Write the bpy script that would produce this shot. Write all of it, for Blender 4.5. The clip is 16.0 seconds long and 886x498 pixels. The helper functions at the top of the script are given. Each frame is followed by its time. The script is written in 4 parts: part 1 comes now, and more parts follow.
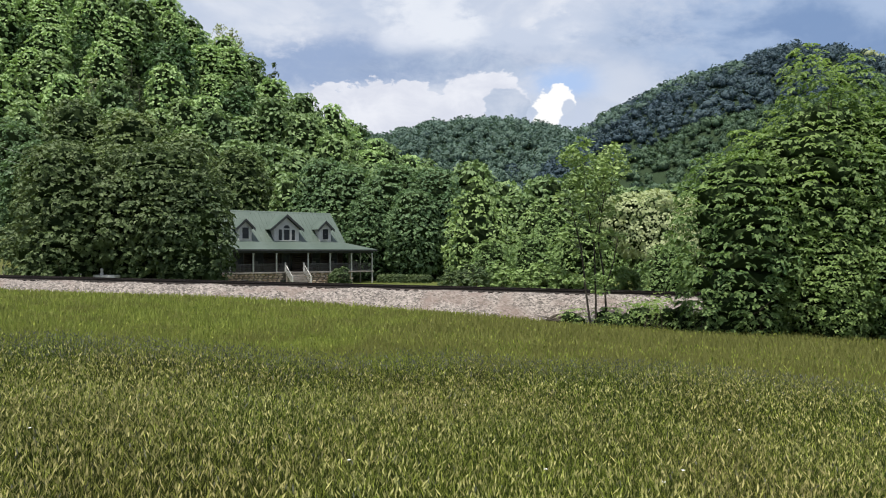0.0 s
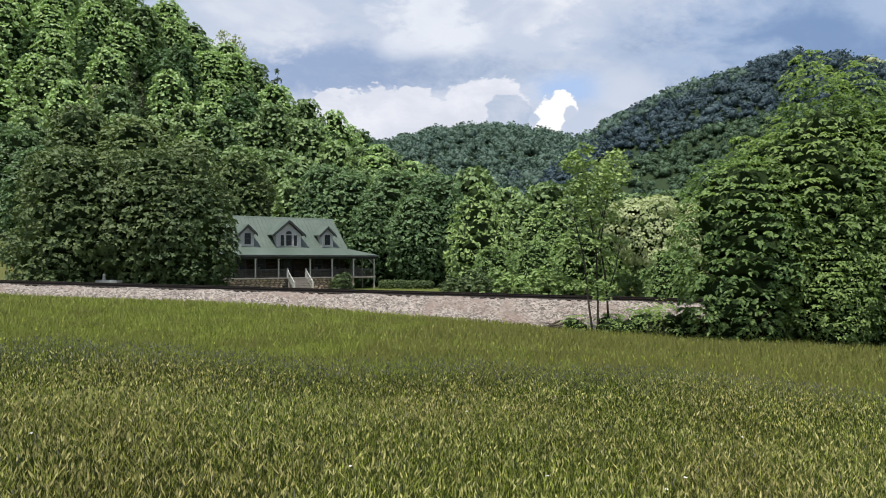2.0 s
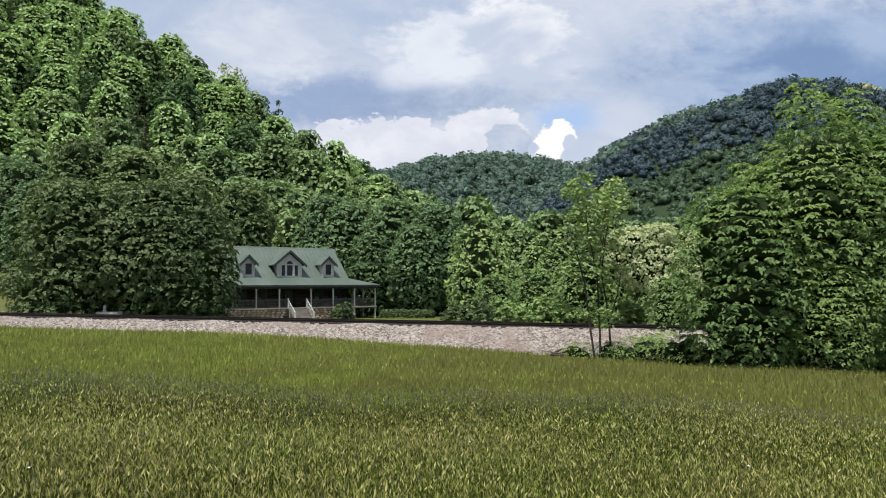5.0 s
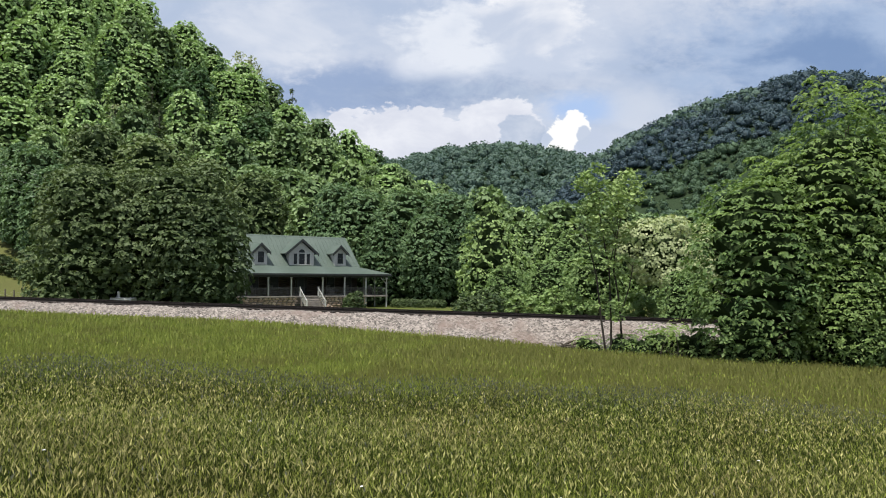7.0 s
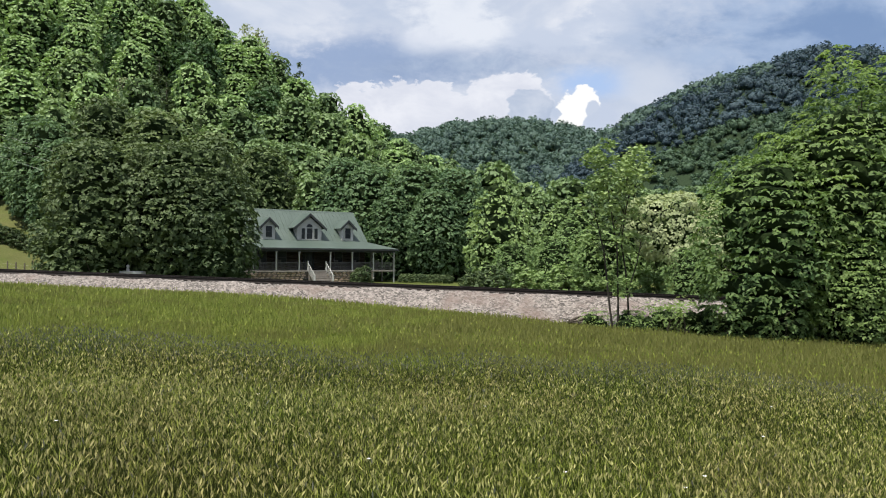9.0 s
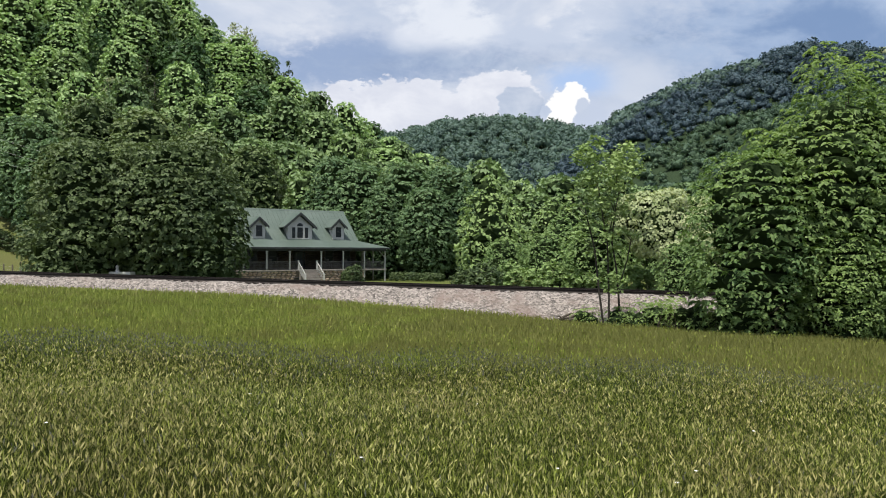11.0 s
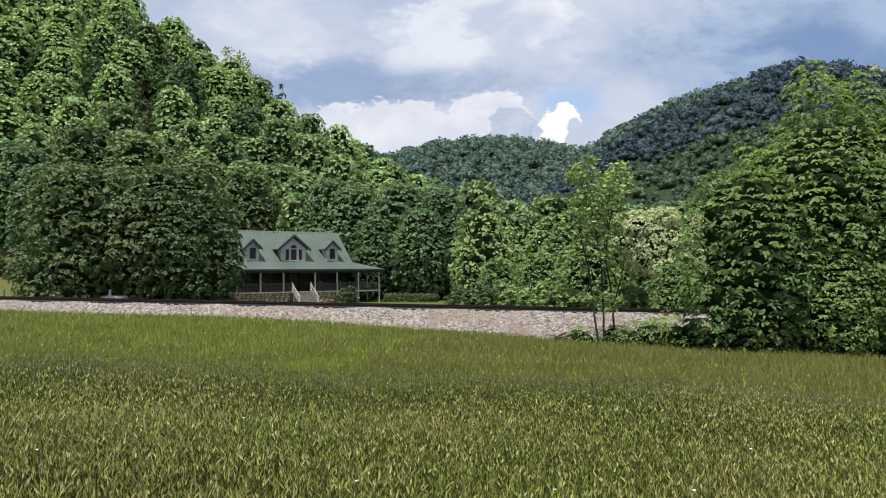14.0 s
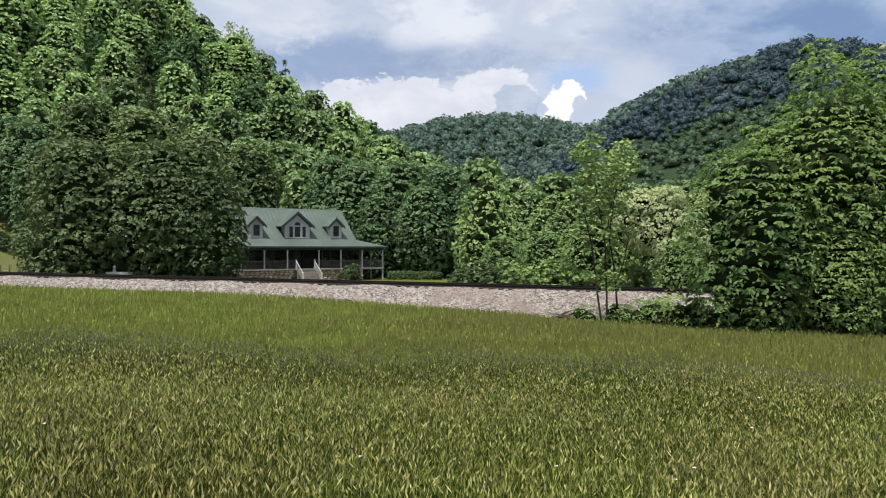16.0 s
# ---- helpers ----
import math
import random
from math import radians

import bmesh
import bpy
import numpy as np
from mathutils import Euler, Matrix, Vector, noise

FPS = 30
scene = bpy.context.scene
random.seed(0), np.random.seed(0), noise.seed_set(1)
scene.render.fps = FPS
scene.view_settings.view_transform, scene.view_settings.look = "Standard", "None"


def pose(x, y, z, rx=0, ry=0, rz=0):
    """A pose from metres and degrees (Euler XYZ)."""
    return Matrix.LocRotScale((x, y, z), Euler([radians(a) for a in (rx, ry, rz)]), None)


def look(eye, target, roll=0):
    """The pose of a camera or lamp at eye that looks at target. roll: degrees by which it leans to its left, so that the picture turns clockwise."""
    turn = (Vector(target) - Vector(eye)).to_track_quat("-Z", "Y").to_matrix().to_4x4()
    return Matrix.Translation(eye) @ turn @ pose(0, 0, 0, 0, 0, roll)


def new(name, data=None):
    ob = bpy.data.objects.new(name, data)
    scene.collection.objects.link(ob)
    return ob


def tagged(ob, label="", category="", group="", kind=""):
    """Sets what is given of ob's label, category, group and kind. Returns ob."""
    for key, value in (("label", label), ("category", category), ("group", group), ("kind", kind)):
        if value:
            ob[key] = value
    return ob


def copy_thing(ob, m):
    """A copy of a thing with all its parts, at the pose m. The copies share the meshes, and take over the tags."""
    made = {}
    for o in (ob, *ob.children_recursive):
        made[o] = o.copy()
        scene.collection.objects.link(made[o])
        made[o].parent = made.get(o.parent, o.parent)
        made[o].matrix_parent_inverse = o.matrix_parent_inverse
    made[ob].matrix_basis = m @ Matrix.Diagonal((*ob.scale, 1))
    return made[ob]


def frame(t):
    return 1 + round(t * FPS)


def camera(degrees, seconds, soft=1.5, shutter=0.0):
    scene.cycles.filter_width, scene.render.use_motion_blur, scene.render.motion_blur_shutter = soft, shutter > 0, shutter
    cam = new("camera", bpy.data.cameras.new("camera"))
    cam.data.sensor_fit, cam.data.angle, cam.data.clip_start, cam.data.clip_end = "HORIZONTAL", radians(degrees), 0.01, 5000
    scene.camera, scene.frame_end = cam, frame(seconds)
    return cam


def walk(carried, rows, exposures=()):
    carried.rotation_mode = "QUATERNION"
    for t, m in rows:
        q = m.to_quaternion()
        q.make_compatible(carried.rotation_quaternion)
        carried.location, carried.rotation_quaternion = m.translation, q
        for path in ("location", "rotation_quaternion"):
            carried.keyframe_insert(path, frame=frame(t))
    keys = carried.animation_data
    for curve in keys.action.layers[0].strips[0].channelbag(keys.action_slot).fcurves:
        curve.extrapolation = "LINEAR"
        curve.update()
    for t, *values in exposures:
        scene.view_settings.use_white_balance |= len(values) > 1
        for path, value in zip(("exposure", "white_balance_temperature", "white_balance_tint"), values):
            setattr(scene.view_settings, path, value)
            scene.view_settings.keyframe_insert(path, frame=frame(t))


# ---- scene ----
cam = camera(64.0, 16.0, soft=1.1)
EYE = 1.6
# seconds, yaw, pitch, roll of a hand-held camera that stands in one spot
TURNS = [
    (0.0, -0.122, 0.419, 0.105), (0.5, -0.086, 0.214, 0.030), (1.0, -0.025, 0.358, -0.048), (1.5, 0.018, 0.424, -0.031),
    (2.0, 0.035, 0.898, -0.002), (2.5, 0.009, 1.647, 0.153), (3.0, -0.005, 2.081, 0.432), (3.5, 0.054, 2.476, 0.416),
    (4.0, 0.093, 2.836, 0.503), (6.5, 0.560, 3.334, -0.066), (7.0, 1.032, 2.444, -0.282), (7.5, 1.662, 1.636, -0.333),
    (8.0, 1.789, 1.152, -0.434), (8.5, 1.759, 0.794, -0.511), (9.0, 1.629, 0.448, -0.588), (9.5, 1.370, 0.142, -0.626),
    (12.0, 0.649, 0.797, 0.153), (12.5, 0.658, 1.177, 0.389), (13.0, 0.532, 1.442, 0.589), (13.5, 0.419, 1.796, 0.569),
    (14.0, 0.427, 1.940, 0.462), (14.5, 0.506, 1.556, 0.306), (15.0, 0.708, 0.989, 0.125), (15.5, 0.733, 0.516, 0.167),
    (16.0, 0.714, 0.167, 0.152),
]

# ---------------------------------------------------------------- world and sun
SUN_AZ, SUN_EL = radians(-150), radians(71)   # azimuth from north (ahead) to the right, elevation


class Nodes:
    """A small writer of shader nodes."""

    def __init__(self, tree):
        self.t = tree
        tree.nodes.clear()

    def add(self, kind, **props):
        n = self.t.nodes.new(kind)
        for k, v in props.items():
            if k == "operation":
                n.operation = v
            elif k == "blend_type":
                n.blend_type = v
            elif k == "data_type":
                n.data_type = v
        return n

    def put(self, socket, v):
        if isinstance(v, bpy.types.NodeSocket):
            self.t.links.new(v, socket)
        elif v is not None:
            socket.default_value = v

    def m(self, op, a, b=None, c=None):
        n = self.add("ShaderNodeMath", operation=op)
        for s, v in zip(n.inputs, (a, b, c)):
            self.put(s, v)
        return n.outputs[0]

    def noise(self, vec, scale, detail=4.0, rough=0.55, distort=0.0):
        n = self.add("ShaderNodeTexNoise")
        self.put(n.inputs["Vector"], vec)
        n.inputs["Scale"].default_value, n.inputs["Detail"].default_value = scale, detail
        n.inputs["Roughness"].default_value, n.inputs["Distortion"].default_value = rough, distort
        return n.outputs["Fac"]

    def ramp(self, v, lo, hi, a=0.0, b=1.0, smooth=True):
        n = self.add("ShaderNodeMapRange")
        n.interpolation_type = "SMOOTHSTEP" if smooth else "LINEAR"
        for s, x in zip(n.inputs, (v, lo, hi, a, b)):
            self.put(s, x)
        return n.outputs[0]

    def mix(self, f, a, b, mode="MIX"):
        n = self.add("ShaderNodeMix", data_type="RGBA", blend_type=mode)
        self.put(n.inputs[0], f)
        self.put(n.inputs[6], (*a, 1) if isinstance(a, tuple) else a)
        self.put(n.inputs[7], (*b, 1) if isinstance(b, tuple) else b)
        return n.outputs[2]

    def xyz(self, x, y, z):
        n = self.add("ShaderNodeCombineXYZ")
        for s, v in zip(n.inputs, (x, y, z)):
            self.put(s, v)
        return n.outputs[0]


def make_world():
    world = bpy.data.worlds.new("sky")
    scene.world = world
    world.use_nodes = True
    w = Nodes(world.node_tree)
    sky = w.add("ShaderNodeTexSky")
    sky.sky_type, sky.sun_disc = "NISHITA", False
    sky.sun_elevation, sky.sun_rotation = SUN_EL, SUN_AZ
    coord = w.add("ShaderNodeTexCoord").outputs["Generated"]
    sep = w.add("ShaderNodeSeparateXYZ")
    w.put(sep.inputs[0], coord)
    x, y, z = sep.outputs
    ay = w.m("MAXIMUM", w.m("ABSOLUTE", y), 0.25)
    u, v = w.m("DIVIDE", x, ay), w.m("DIVIDE", z, ay)
    flat = w.xyz(u, w.m("MULTIPLY", v, 1.7), w.m("GREATER_THAN", y, 0.0))
    big = w.noise(flat, 3.2, 7, 0.55, 0.3)
    fine = w.noise(flat, 13.0, 7, 0.6, 0.4)
    lump = w.m("SUBTRACT", w.noise(flat, 26.0, 8, 0.62, 0.2), 0.5)

    def blob(u0, v0, a, b, lo, hi, rag):
        du, dv = w.m("DIVIDE", w.m("SUBTRACT", u, u0), a), w.m("DIVIDE", w.m("SUBTRACT", v, v0), b)
        r = w.m("SQRT", w.m("ADD", w.m("MULTIPLY", du, du), w.m("MULTIPLY", dv, dv)))
        return w.ramp(w.m("ADD", w.m("SUBTRACT", 1.0, r), w.m("MULTIPLY", lump, rag)), lo, hi)

    blue = w.mix(1.0, sky.outputs[0], (0.085, 0.085, 0.085), "MULTIPLY")
    grey, white = (0.46, 0.55, 0.72), (0.84, 0.86, 0.93)
    # broad cloud deck, with its own soft bright and dim parts
    tone = w.ramp(w.m("ADD", w.m("MULTIPLY", big, 0.75), w.m("MULTIPLY", fine, 0.25)), 0.36, 0.62)
    deck = w.mix(tone, grey, (0.66, 0.71, 0.82))
    cover = w.ramp(w.m("ADD", big, w.m("MULTIPLY", fine, 0.25)), 0.28, 0.46)
    col = w.mix(cover, blue, deck)

    def over(below, mask, colour, k=1.0):
        return w.mix(w.m("MULTIPLY", mask, k), below, colour)

    puffy = w.mix(w.ramp(w.noise(flat, 4.2, 7, 0.52, 0.4), 0.36, 0.60), (0.56, 0.63, 0.77), (0.92, 0.93, 0.97))
    shade = w.mix(w.ramp(fine, 0.35, 0.65), (0.30, 0.39, 0.58), (0.44, 0.53, 0.69))
    col = over(col, blob(0.58, 0.31, 0.38, 0.14, 0.0, 0.6, 0.9), w.mix(w.ramp(w.noise(flat, 7.0, 6, 0.55, 0.3), 0.38, 0.64), (0.21, 0.32, 0.54), (0.40, 0.51, 0.71)), 0.97)         # blue-grey bank
    col = over(col, blob(-0.15, 0.27, 0.24, 0.06, 0.0, 0.7, 1.0), (0.31, 0.41, 0.62), 0.95)
    body = w.mix(w.ramp(w.noise(flat, 6.0, 6, 0.55, 0.3), 0.38, 0.62), (0.58, 0.65, 0.79), (0.80, 0.84, 0.92))
    col = over(col, blob(0.07, 0.342, 0.18, 0.080, 0.0, 0.40, 1.0), body, 0.95)                    # large cloud
    col = over(col, blob(0.10, 0.368, 0.10, 0.058, 0.0, 0.45, 1.3), puffy, 0.95)                   # its lit top
    col = over(col, blob(-0.055, 0.302, 0.055, 0.032, 0.0, 0.7, 1.2), (0.78, 0.82, 0.91), 0.7)
    col = over(col, blob(-0.27, 0.35, 0.15, 0.08, 0.0, 0.6, 1.5), puffy, 0.8)
    col = over(col, blob(0.01, 0.266, 0.24, 0.040, 0.0, 0.9, 1.4), shade, 0.9)                     # its grey base
    col = over(col, blob(0.18, 0.243, 0.085, 0.036, 0.0, 0.9, 0.9), (0.42, 0.58, 0.88), 0.9)       # blue gap
    col = over(col, blob(0.255, 0.245, 0.055, 0.045, 0.0, 0.8, 1.4), (0.62, 0.68, 0.80), 0.8)
    low = w.m("MAXIMUM", blob(-0.09, 0.187, 0.150, 0.066, 0.08, 0.16, 1.1), blob(0.06, 0.217, 0.068, 0.046, 0.05, 0.16, 1.0))
    col = over(col, low, w.mix(w.ramp(fine, 0.35, 0.7), (0.70, 0.73, 0.83), white), 0.98)          # low bright cloud
    col = over(col, blob(0.092, 0.205, 0.036, 0.036, 0.05, 0.18, 1.2), w.mix(w.ramp(fine, 0.4, 0.65), (0.46, 0.54, 0.69), (0.60, 0.66, 0.78)), 0.9)
    col = over(col, blob(0.19, 0.190, 0.035, 0.035, 0.0, 0.5, 1.1), (0.56, 0.63, 0.78), 0.9)
    puff = w.m("MAXIMUM", blob(0.150, 0.196, 0.024, 0.036, 0.05, 0.16, 1.5), blob(0.168, 0.216, 0.024, 0.022, 0.05, 0.16, 1.5))
    col = over(col, puff, (1.0, 1.0, 1.0), 1.0)                                                    # small cumulus
    col = over(col, blob(0.181, 0.204, 0.011, 0.017, 0.05, 0.25, 1.2), (0.56, 0.63, 0.77), 0.95)
    back = w.add("ShaderNodeBackground")
    w.put(back.inputs[0], col)
    back.inputs[1].default_value = 0.78
    out = w.add("ShaderNodeOutputWorld")
    w.put(out.inputs[0], back.outputs[0])


make_world()
sun = new("sun", bpy.data.lights.new("sun", "SUN"))
sun.data.energy, sun.data.angle, sun.data.color = 5.0, radians(2.0), (1.0, 0.95, 0.84)
to_sun = Vector((math.sin(SUN_AZ) * math.cos(SUN_EL), math.cos(SUN_AZ) * math.cos(SUN_EL), math.sin(SUN_EL)))
sun.matrix_world = look((0, 0, 60), Vector((0, 0, 60)) - to_sun)
scene.view_settings.exposure = 0.38


# ---------------------------------------------------------------- materials
def material(name):
    mat = bpy.data.materials.new(name)
    mat.use_nodes = True
    return mat, Nodes(mat.node_tree)


def finish(n, colour, rough=0.8, bump=None, strength=0.3, dist=0.02, metal=0.0, spec=0.5):
    b = n.add("ShaderNodeBsdfPrincipled")
    n.put(b.inputs["Base Color"], (*colour, 1) if isinstance(colour, tuple) else colour)
    n.put(b.inputs["Roughness"], rough)
    b.inputs["Metallic"].default_value = metal
    b.inputs["Specular IOR Level"].default_value = spec
    if bump is not None:
        k = n.add("ShaderNodeBump")
        k.inputs["Strength"].default_value, k.inputs["Distance"].default_value = strength, dist
        n.put(k.inputs["Height"], bump)
        n.put(b.inputs["Normal"], k.outputs[0])
    out = n.add("ShaderNodeOutputMaterial")
    n.put(out.inputs[0], b.outputs[0])
    return b


def place(n):
    return n.add("ShaderNodeNewGeometry").outputs["Position"]


def inner(n):
    return n.add("ShaderNodeTexCoord").outputs["Object"]


def surface(name, a, b, scale, rough=0.8, fine=8.0, strength=0.3, dist=0.01, metal=0.0, world=False, spec=0.4):
    """Two colours mixed by coarse and fine noise, with relief."""
    mat, n = material(name)
    p = place(n) if world else inner(n)
    c1, c2 = n.noise(p, scale, 4), n.noise(p, scale * fine, 5)
    f = n.ramp(n.m("ADD", n.m("MULTIPLY", c1, 0.6), n.m("MULTIPLY", c2, 0.4)), 0.35, 0.65)
    finish(n, n.mix(f, a, b), rough, c2, strength, dist, metal, spec)
    return mat


def leaves(name, dark, light, hue=0.5, through_light=0.22, tip=None, relief=0.0, broad=0.0):
    """Foliage: a colour for each tree, each leaf clump, and patches within a crown; light passes through."""
    mat, n = material(name)
    info, geo = n.add("ShaderNodeObjectInfo"), n.add("ShaderNodeNewGeometry")
    patch = n.noise(geo.outputs["Position"], 0.45, 3)
    f = n.m("ADD", n.m("MULTIPLY", geo.outputs["Random Per Island"], 0.3), n.m("MULTIPLY", info.outputs["Random"], hue))
    f = n.m("ADD", f, n.m("MULTIPLY", n.noise(geo.outputs["Position"], 1.7, 2), 0.2))
    f = n.m("ADD", f, n.m("MULTIPLY", n.m("SUBTRACT", patch, 0.5), 0.8))
    if broad:
        f = n.m("ADD", f, n.m("MULTIPLY", n.m("SUBTRACT", n.noise(geo.outputs["Position"], broad, 4), 0.45), 1.6))
    col = n.mix(n.ramp(f, 0.0, 0.95, smooth=False), dark, light)
    if tip:
        col = n.mix(n.ramp(n.noise(geo.outputs["Position"], 0.9, 2), 0.45, 0.6), col, tip)
    b = n.add("ShaderNodeBsdfPrincipled")
    n.put(b.inputs["Base Color"], col)
    b.inputs["Roughness"].default_value, b.inputs["Specular IOR Level"].default_value = 0.55, 0.25
    if relief:
        k = n.add("ShaderNodeBump")
        k.inputs["Strength"].default_value, k.inputs["Distance"].default_value = 1.0, relief
        n.put(k.inputs["Height"], n.noise(geo.outputs["Position"], 0.75, 5, 0.65))
        n.put(b.inputs["Normal"], k.outputs[0])
    tr = n.add("ShaderNodeBsdfTranslucent")
    n.put(tr.inputs[0], n.mix(0.5, col, (0.9, 1.0, 0.2), "MULTIPLY"))
    mx = n.add("ShaderNodeMixShader")
    mx.inputs[0].default_value = through_light
    n.put(mx.inputs[1], b.outputs[0])
    n.put(mx.inputs[2], tr.outputs[0])
    out = n.add("ShaderNodeOutputMaterial")
    n.put(out.inputs[0], mx.outputs[0])
    return mat


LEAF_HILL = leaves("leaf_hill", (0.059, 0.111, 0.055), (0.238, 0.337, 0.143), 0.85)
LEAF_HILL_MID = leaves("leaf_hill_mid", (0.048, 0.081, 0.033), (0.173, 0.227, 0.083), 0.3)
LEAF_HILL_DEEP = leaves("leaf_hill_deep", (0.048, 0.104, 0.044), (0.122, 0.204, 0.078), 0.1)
# pale tree tone that also carries the sunlight on the upper slope
LEAF_HILL_PALE_LIT = leaves("leaf_hill_pale_lit", (0.229, 0.356, 0.142), (0.475, 0.617, 0.278), 0.1)
LEAF_DARK = leaves("leaf_dark", (0.028, 0.056, 0.024), (0.150, 0.201, 0.080), 0.3)
LEAF_EDGE_DARK = leaves("leaf_yard_edge", (0.050, 0.107, 0.055), (0.194, 0.292, 0.131), 0.3)
LEAF_BRIGHT = leaves("leaf_bright", (0.109, 0.192, 0.067), (0.299, 0.404, 0.156), 0.4)
LEAF_EDGE = leaves("leaf_edge", (0.069, 0.136, 0.050), (0.366, 0.490, 0.172), 0.25, 0.40)
# brighter copy of the edge leaves, sunlight put into the colour
LEAF_EDGE_LIT = leaves("leaf_edge_lit", (0.093, 0.166, 0.064), (0.389, 0.507, 0.190), 0.25, 0.48)
LEAF_SAPLING = leaves("leaf_sapling", (0.156, 0.243, 0.081), (0.407, 0.506, 0.211), 0.2)
LEAF_CREAM = leaves("leaf_cream", (0.320, 0.385, 0.200), (0.600, 0.625, 0.385), 0.2, 0.3)
# far leaves: the blue of distance haze is mixed into these colours
LEAF_FAR_HAZE = leaves("leaf_far_haze", (0.068, 0.117, 0.101), (0.133, 0.204, 0.157), 0.0, 0.22, relief=0.8, broad=0.03)
LEAF_RIDGE_HAZE = leaves("leaf_ridge_haze", (0.040, 0.071, 0.100), (0.071, 0.113, 0.131), 0.0, 0.22, relief=0.8, broad=0.03)
# ridge's front lobe: brighter green, with the sun on it painted in
LEAF_LOBE_LIT = leaves("leaf_lobe_lit", (0.052, 0.095, 0.065), (0.103, 0.168, 0.090), 0.0, 0.22, relief=0.8, broad=0.03)
LEAF_BARE = leaves("leaf_bare", (0.224, 0.268, 0.141), (0.479, 0.505, 0.310), 0.2)
# dark crown cores: shade between the leaves put into a colour
SHADE_CORE = surface("shade_core", (0.016, 0.026, 0.012), (0.036, 0.055, 0.022), 0.6, 1.0, 6, 0.8, 0.1, spec=0.0)
BARK = surface("bark", (0.045, 0.036, 0.028), (0.12, 0.10, 0.08), 3.0, 0.9, 6, 0.6, 0.02)
ROOF = surface("roof_green", (0.062, 0.088, 0.074), (0.088, 0.115, 0.099), 0.35, 0.5, 12, 0.05, 0.004)
SIDING = surface("siding_grey", (0.40, 0.40, 0.40), (0.50, 0.50, 0.50), 0.8, 0.7)
TRIM = surface("trim_dark", (0.020, 0.023, 0.026), (0.040, 0.044, 0.048), 2.0, 0.6)
POST = surface("post_grey", (0.36, 0.36, 0.34), (0.50, 0.50, 0.47), 2.0, 0.75)
WHITE = surface("white_paint", (0.42, 0.42, 0.42), (0.58, 0.58, 0.57), 1.5, 0.6)
LOG = surface("log_brown", (0.030, 0.022, 0.018), (0.060, 0.043, 0.032), 1.2, 0.7, 9, 0.4)
RAILING = surface("railing_grey", (0.07, 0.068, 0.066), (0.13, 0.125, 0.12), 2.0, 0.8)
MORTAR = surface("mortar_tan", (0.15, 0.125, 0.10), (0.25, 0.21, 0.17), 2.0, 0.9)
DECK = surface("deck_wood", (0.22, 0.20, 0.18), (0.34, 0.31, 0.28), 2.0, 0.8)
STEM = surface("young_bark", (0.018, 0.015, 0.012), (0.050, 0.042, 0.034), 4.0, 0.9, 6, 0.5, 0.01)
RUST = surface("rail_rust", (0.008, 0.006, 0.006), (0.018, 0.013, 0.011), 1.5, 0.85, 10, 0.3)
TIE = surface("tie_wood", (0.016, 0.013, 0.011), (0.040, 0.032, 0.027), 1.0, 0.9, 8, 0.5)
FENCE = surface("fence_wood", (0.10, 0.085, 0.07), (0.2, 0.17, 0.14), 2.0, 0.9)
METAL = surface("cable_metal", (0.30, 0.31, 0.31), (0.45, 0.45, 0.44), 3.0, 0.5)
PETAL = surface("petal_white", (0.70, 0.70, 0.74), (0.82, 0.82, 0.85), 20.0, 0.6)
DARK_POT = surface("glazed_dark", (0.02, 0.02, 0.022), (0.05, 0.05, 0.05), 3.0, 0.4)


def stone_material():
    mat, n = material("field_stone")
    r = n.add("ShaderNodeObjectInfo").outputs["Random"]
    p = inner(n)
    base = n.mix(r, (0.36, 0.26, 0.20), (0.85, 0.70, 0.56))
    base = n.mix(n.ramp(n.noise(p, 6.0, 4), 0.35, 0.7), base, (0.36, 0.24, 0.18))
    finish(n, base, 0.85, n.noise(p, 25.0, 4), 0.5, 0.02)
    return mat


def glass_material():
    mat, n = material("window_glass")
    finish(n, n.mix(n.noise(inner(n), 2.0), (0.012, 0.014, 0.017), (0.03, 0.034, 0.04)), 0.25, spec=0.3)
    return mat


def ballast_material():
    mat, n = material("ballast_stone")
    p = place(n)
    v = n.add("ShaderNodeTexVoronoi")
    n.put(v.inputs["Vector"], p)
    v.inputs["Scale"].default_value = 10.0
    sep = n.add("ShaderNodeSeparateColor")
    n.put(sep.inputs[0], v.outputs["Color"])
    col = n.mix(sep.outputs[0], (0.056, 0.049, 0.045), (0.325, 0.285, 0.262))
    col = n.mix(n.ramp(n.noise(p, 0.55, 4), 0.5, 0.75), col, (0.17, 0.13, 0.115))
    finish(n, col, 0.9, v.outputs["Distance"], 0.9, 0.06)
    return mat


def ground_material():
    mat, n = material("grass_ground")
    p = place(n)
    a = n.mix(n.ramp(n.noise(p, 0.25, 5), 0.35, 0.65), (0.085, 0.105, 0.026), (0.115, 0.130, 0.038))
    a = n.mix(n.ramp(n.noise(p, 7.0, 5), 0.4, 0.75), a, (0.045, 0.065, 0.018))
    sep = n.add("ShaderNodeSeparateXYZ")
    n.put(sep.inputs[0], p)
    lawn = n.m("MULTIPLY", n.ramp(sep.outputs[0], -44.0, -50.0), n.ramp(n.noise(p, 0.3, 4), 0.25, 0.6))
    a = n.mix(n.m("MULTIPLY", lawn, 0.6), a, n.mix(n.noise(p, 2.5, 4), (0.088, 0.092, 0.036), (0.125, 0.118, 0.052)))   # grazed slope
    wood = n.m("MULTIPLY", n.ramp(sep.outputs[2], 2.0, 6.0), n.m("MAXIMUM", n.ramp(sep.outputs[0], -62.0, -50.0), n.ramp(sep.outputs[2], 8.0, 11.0)))
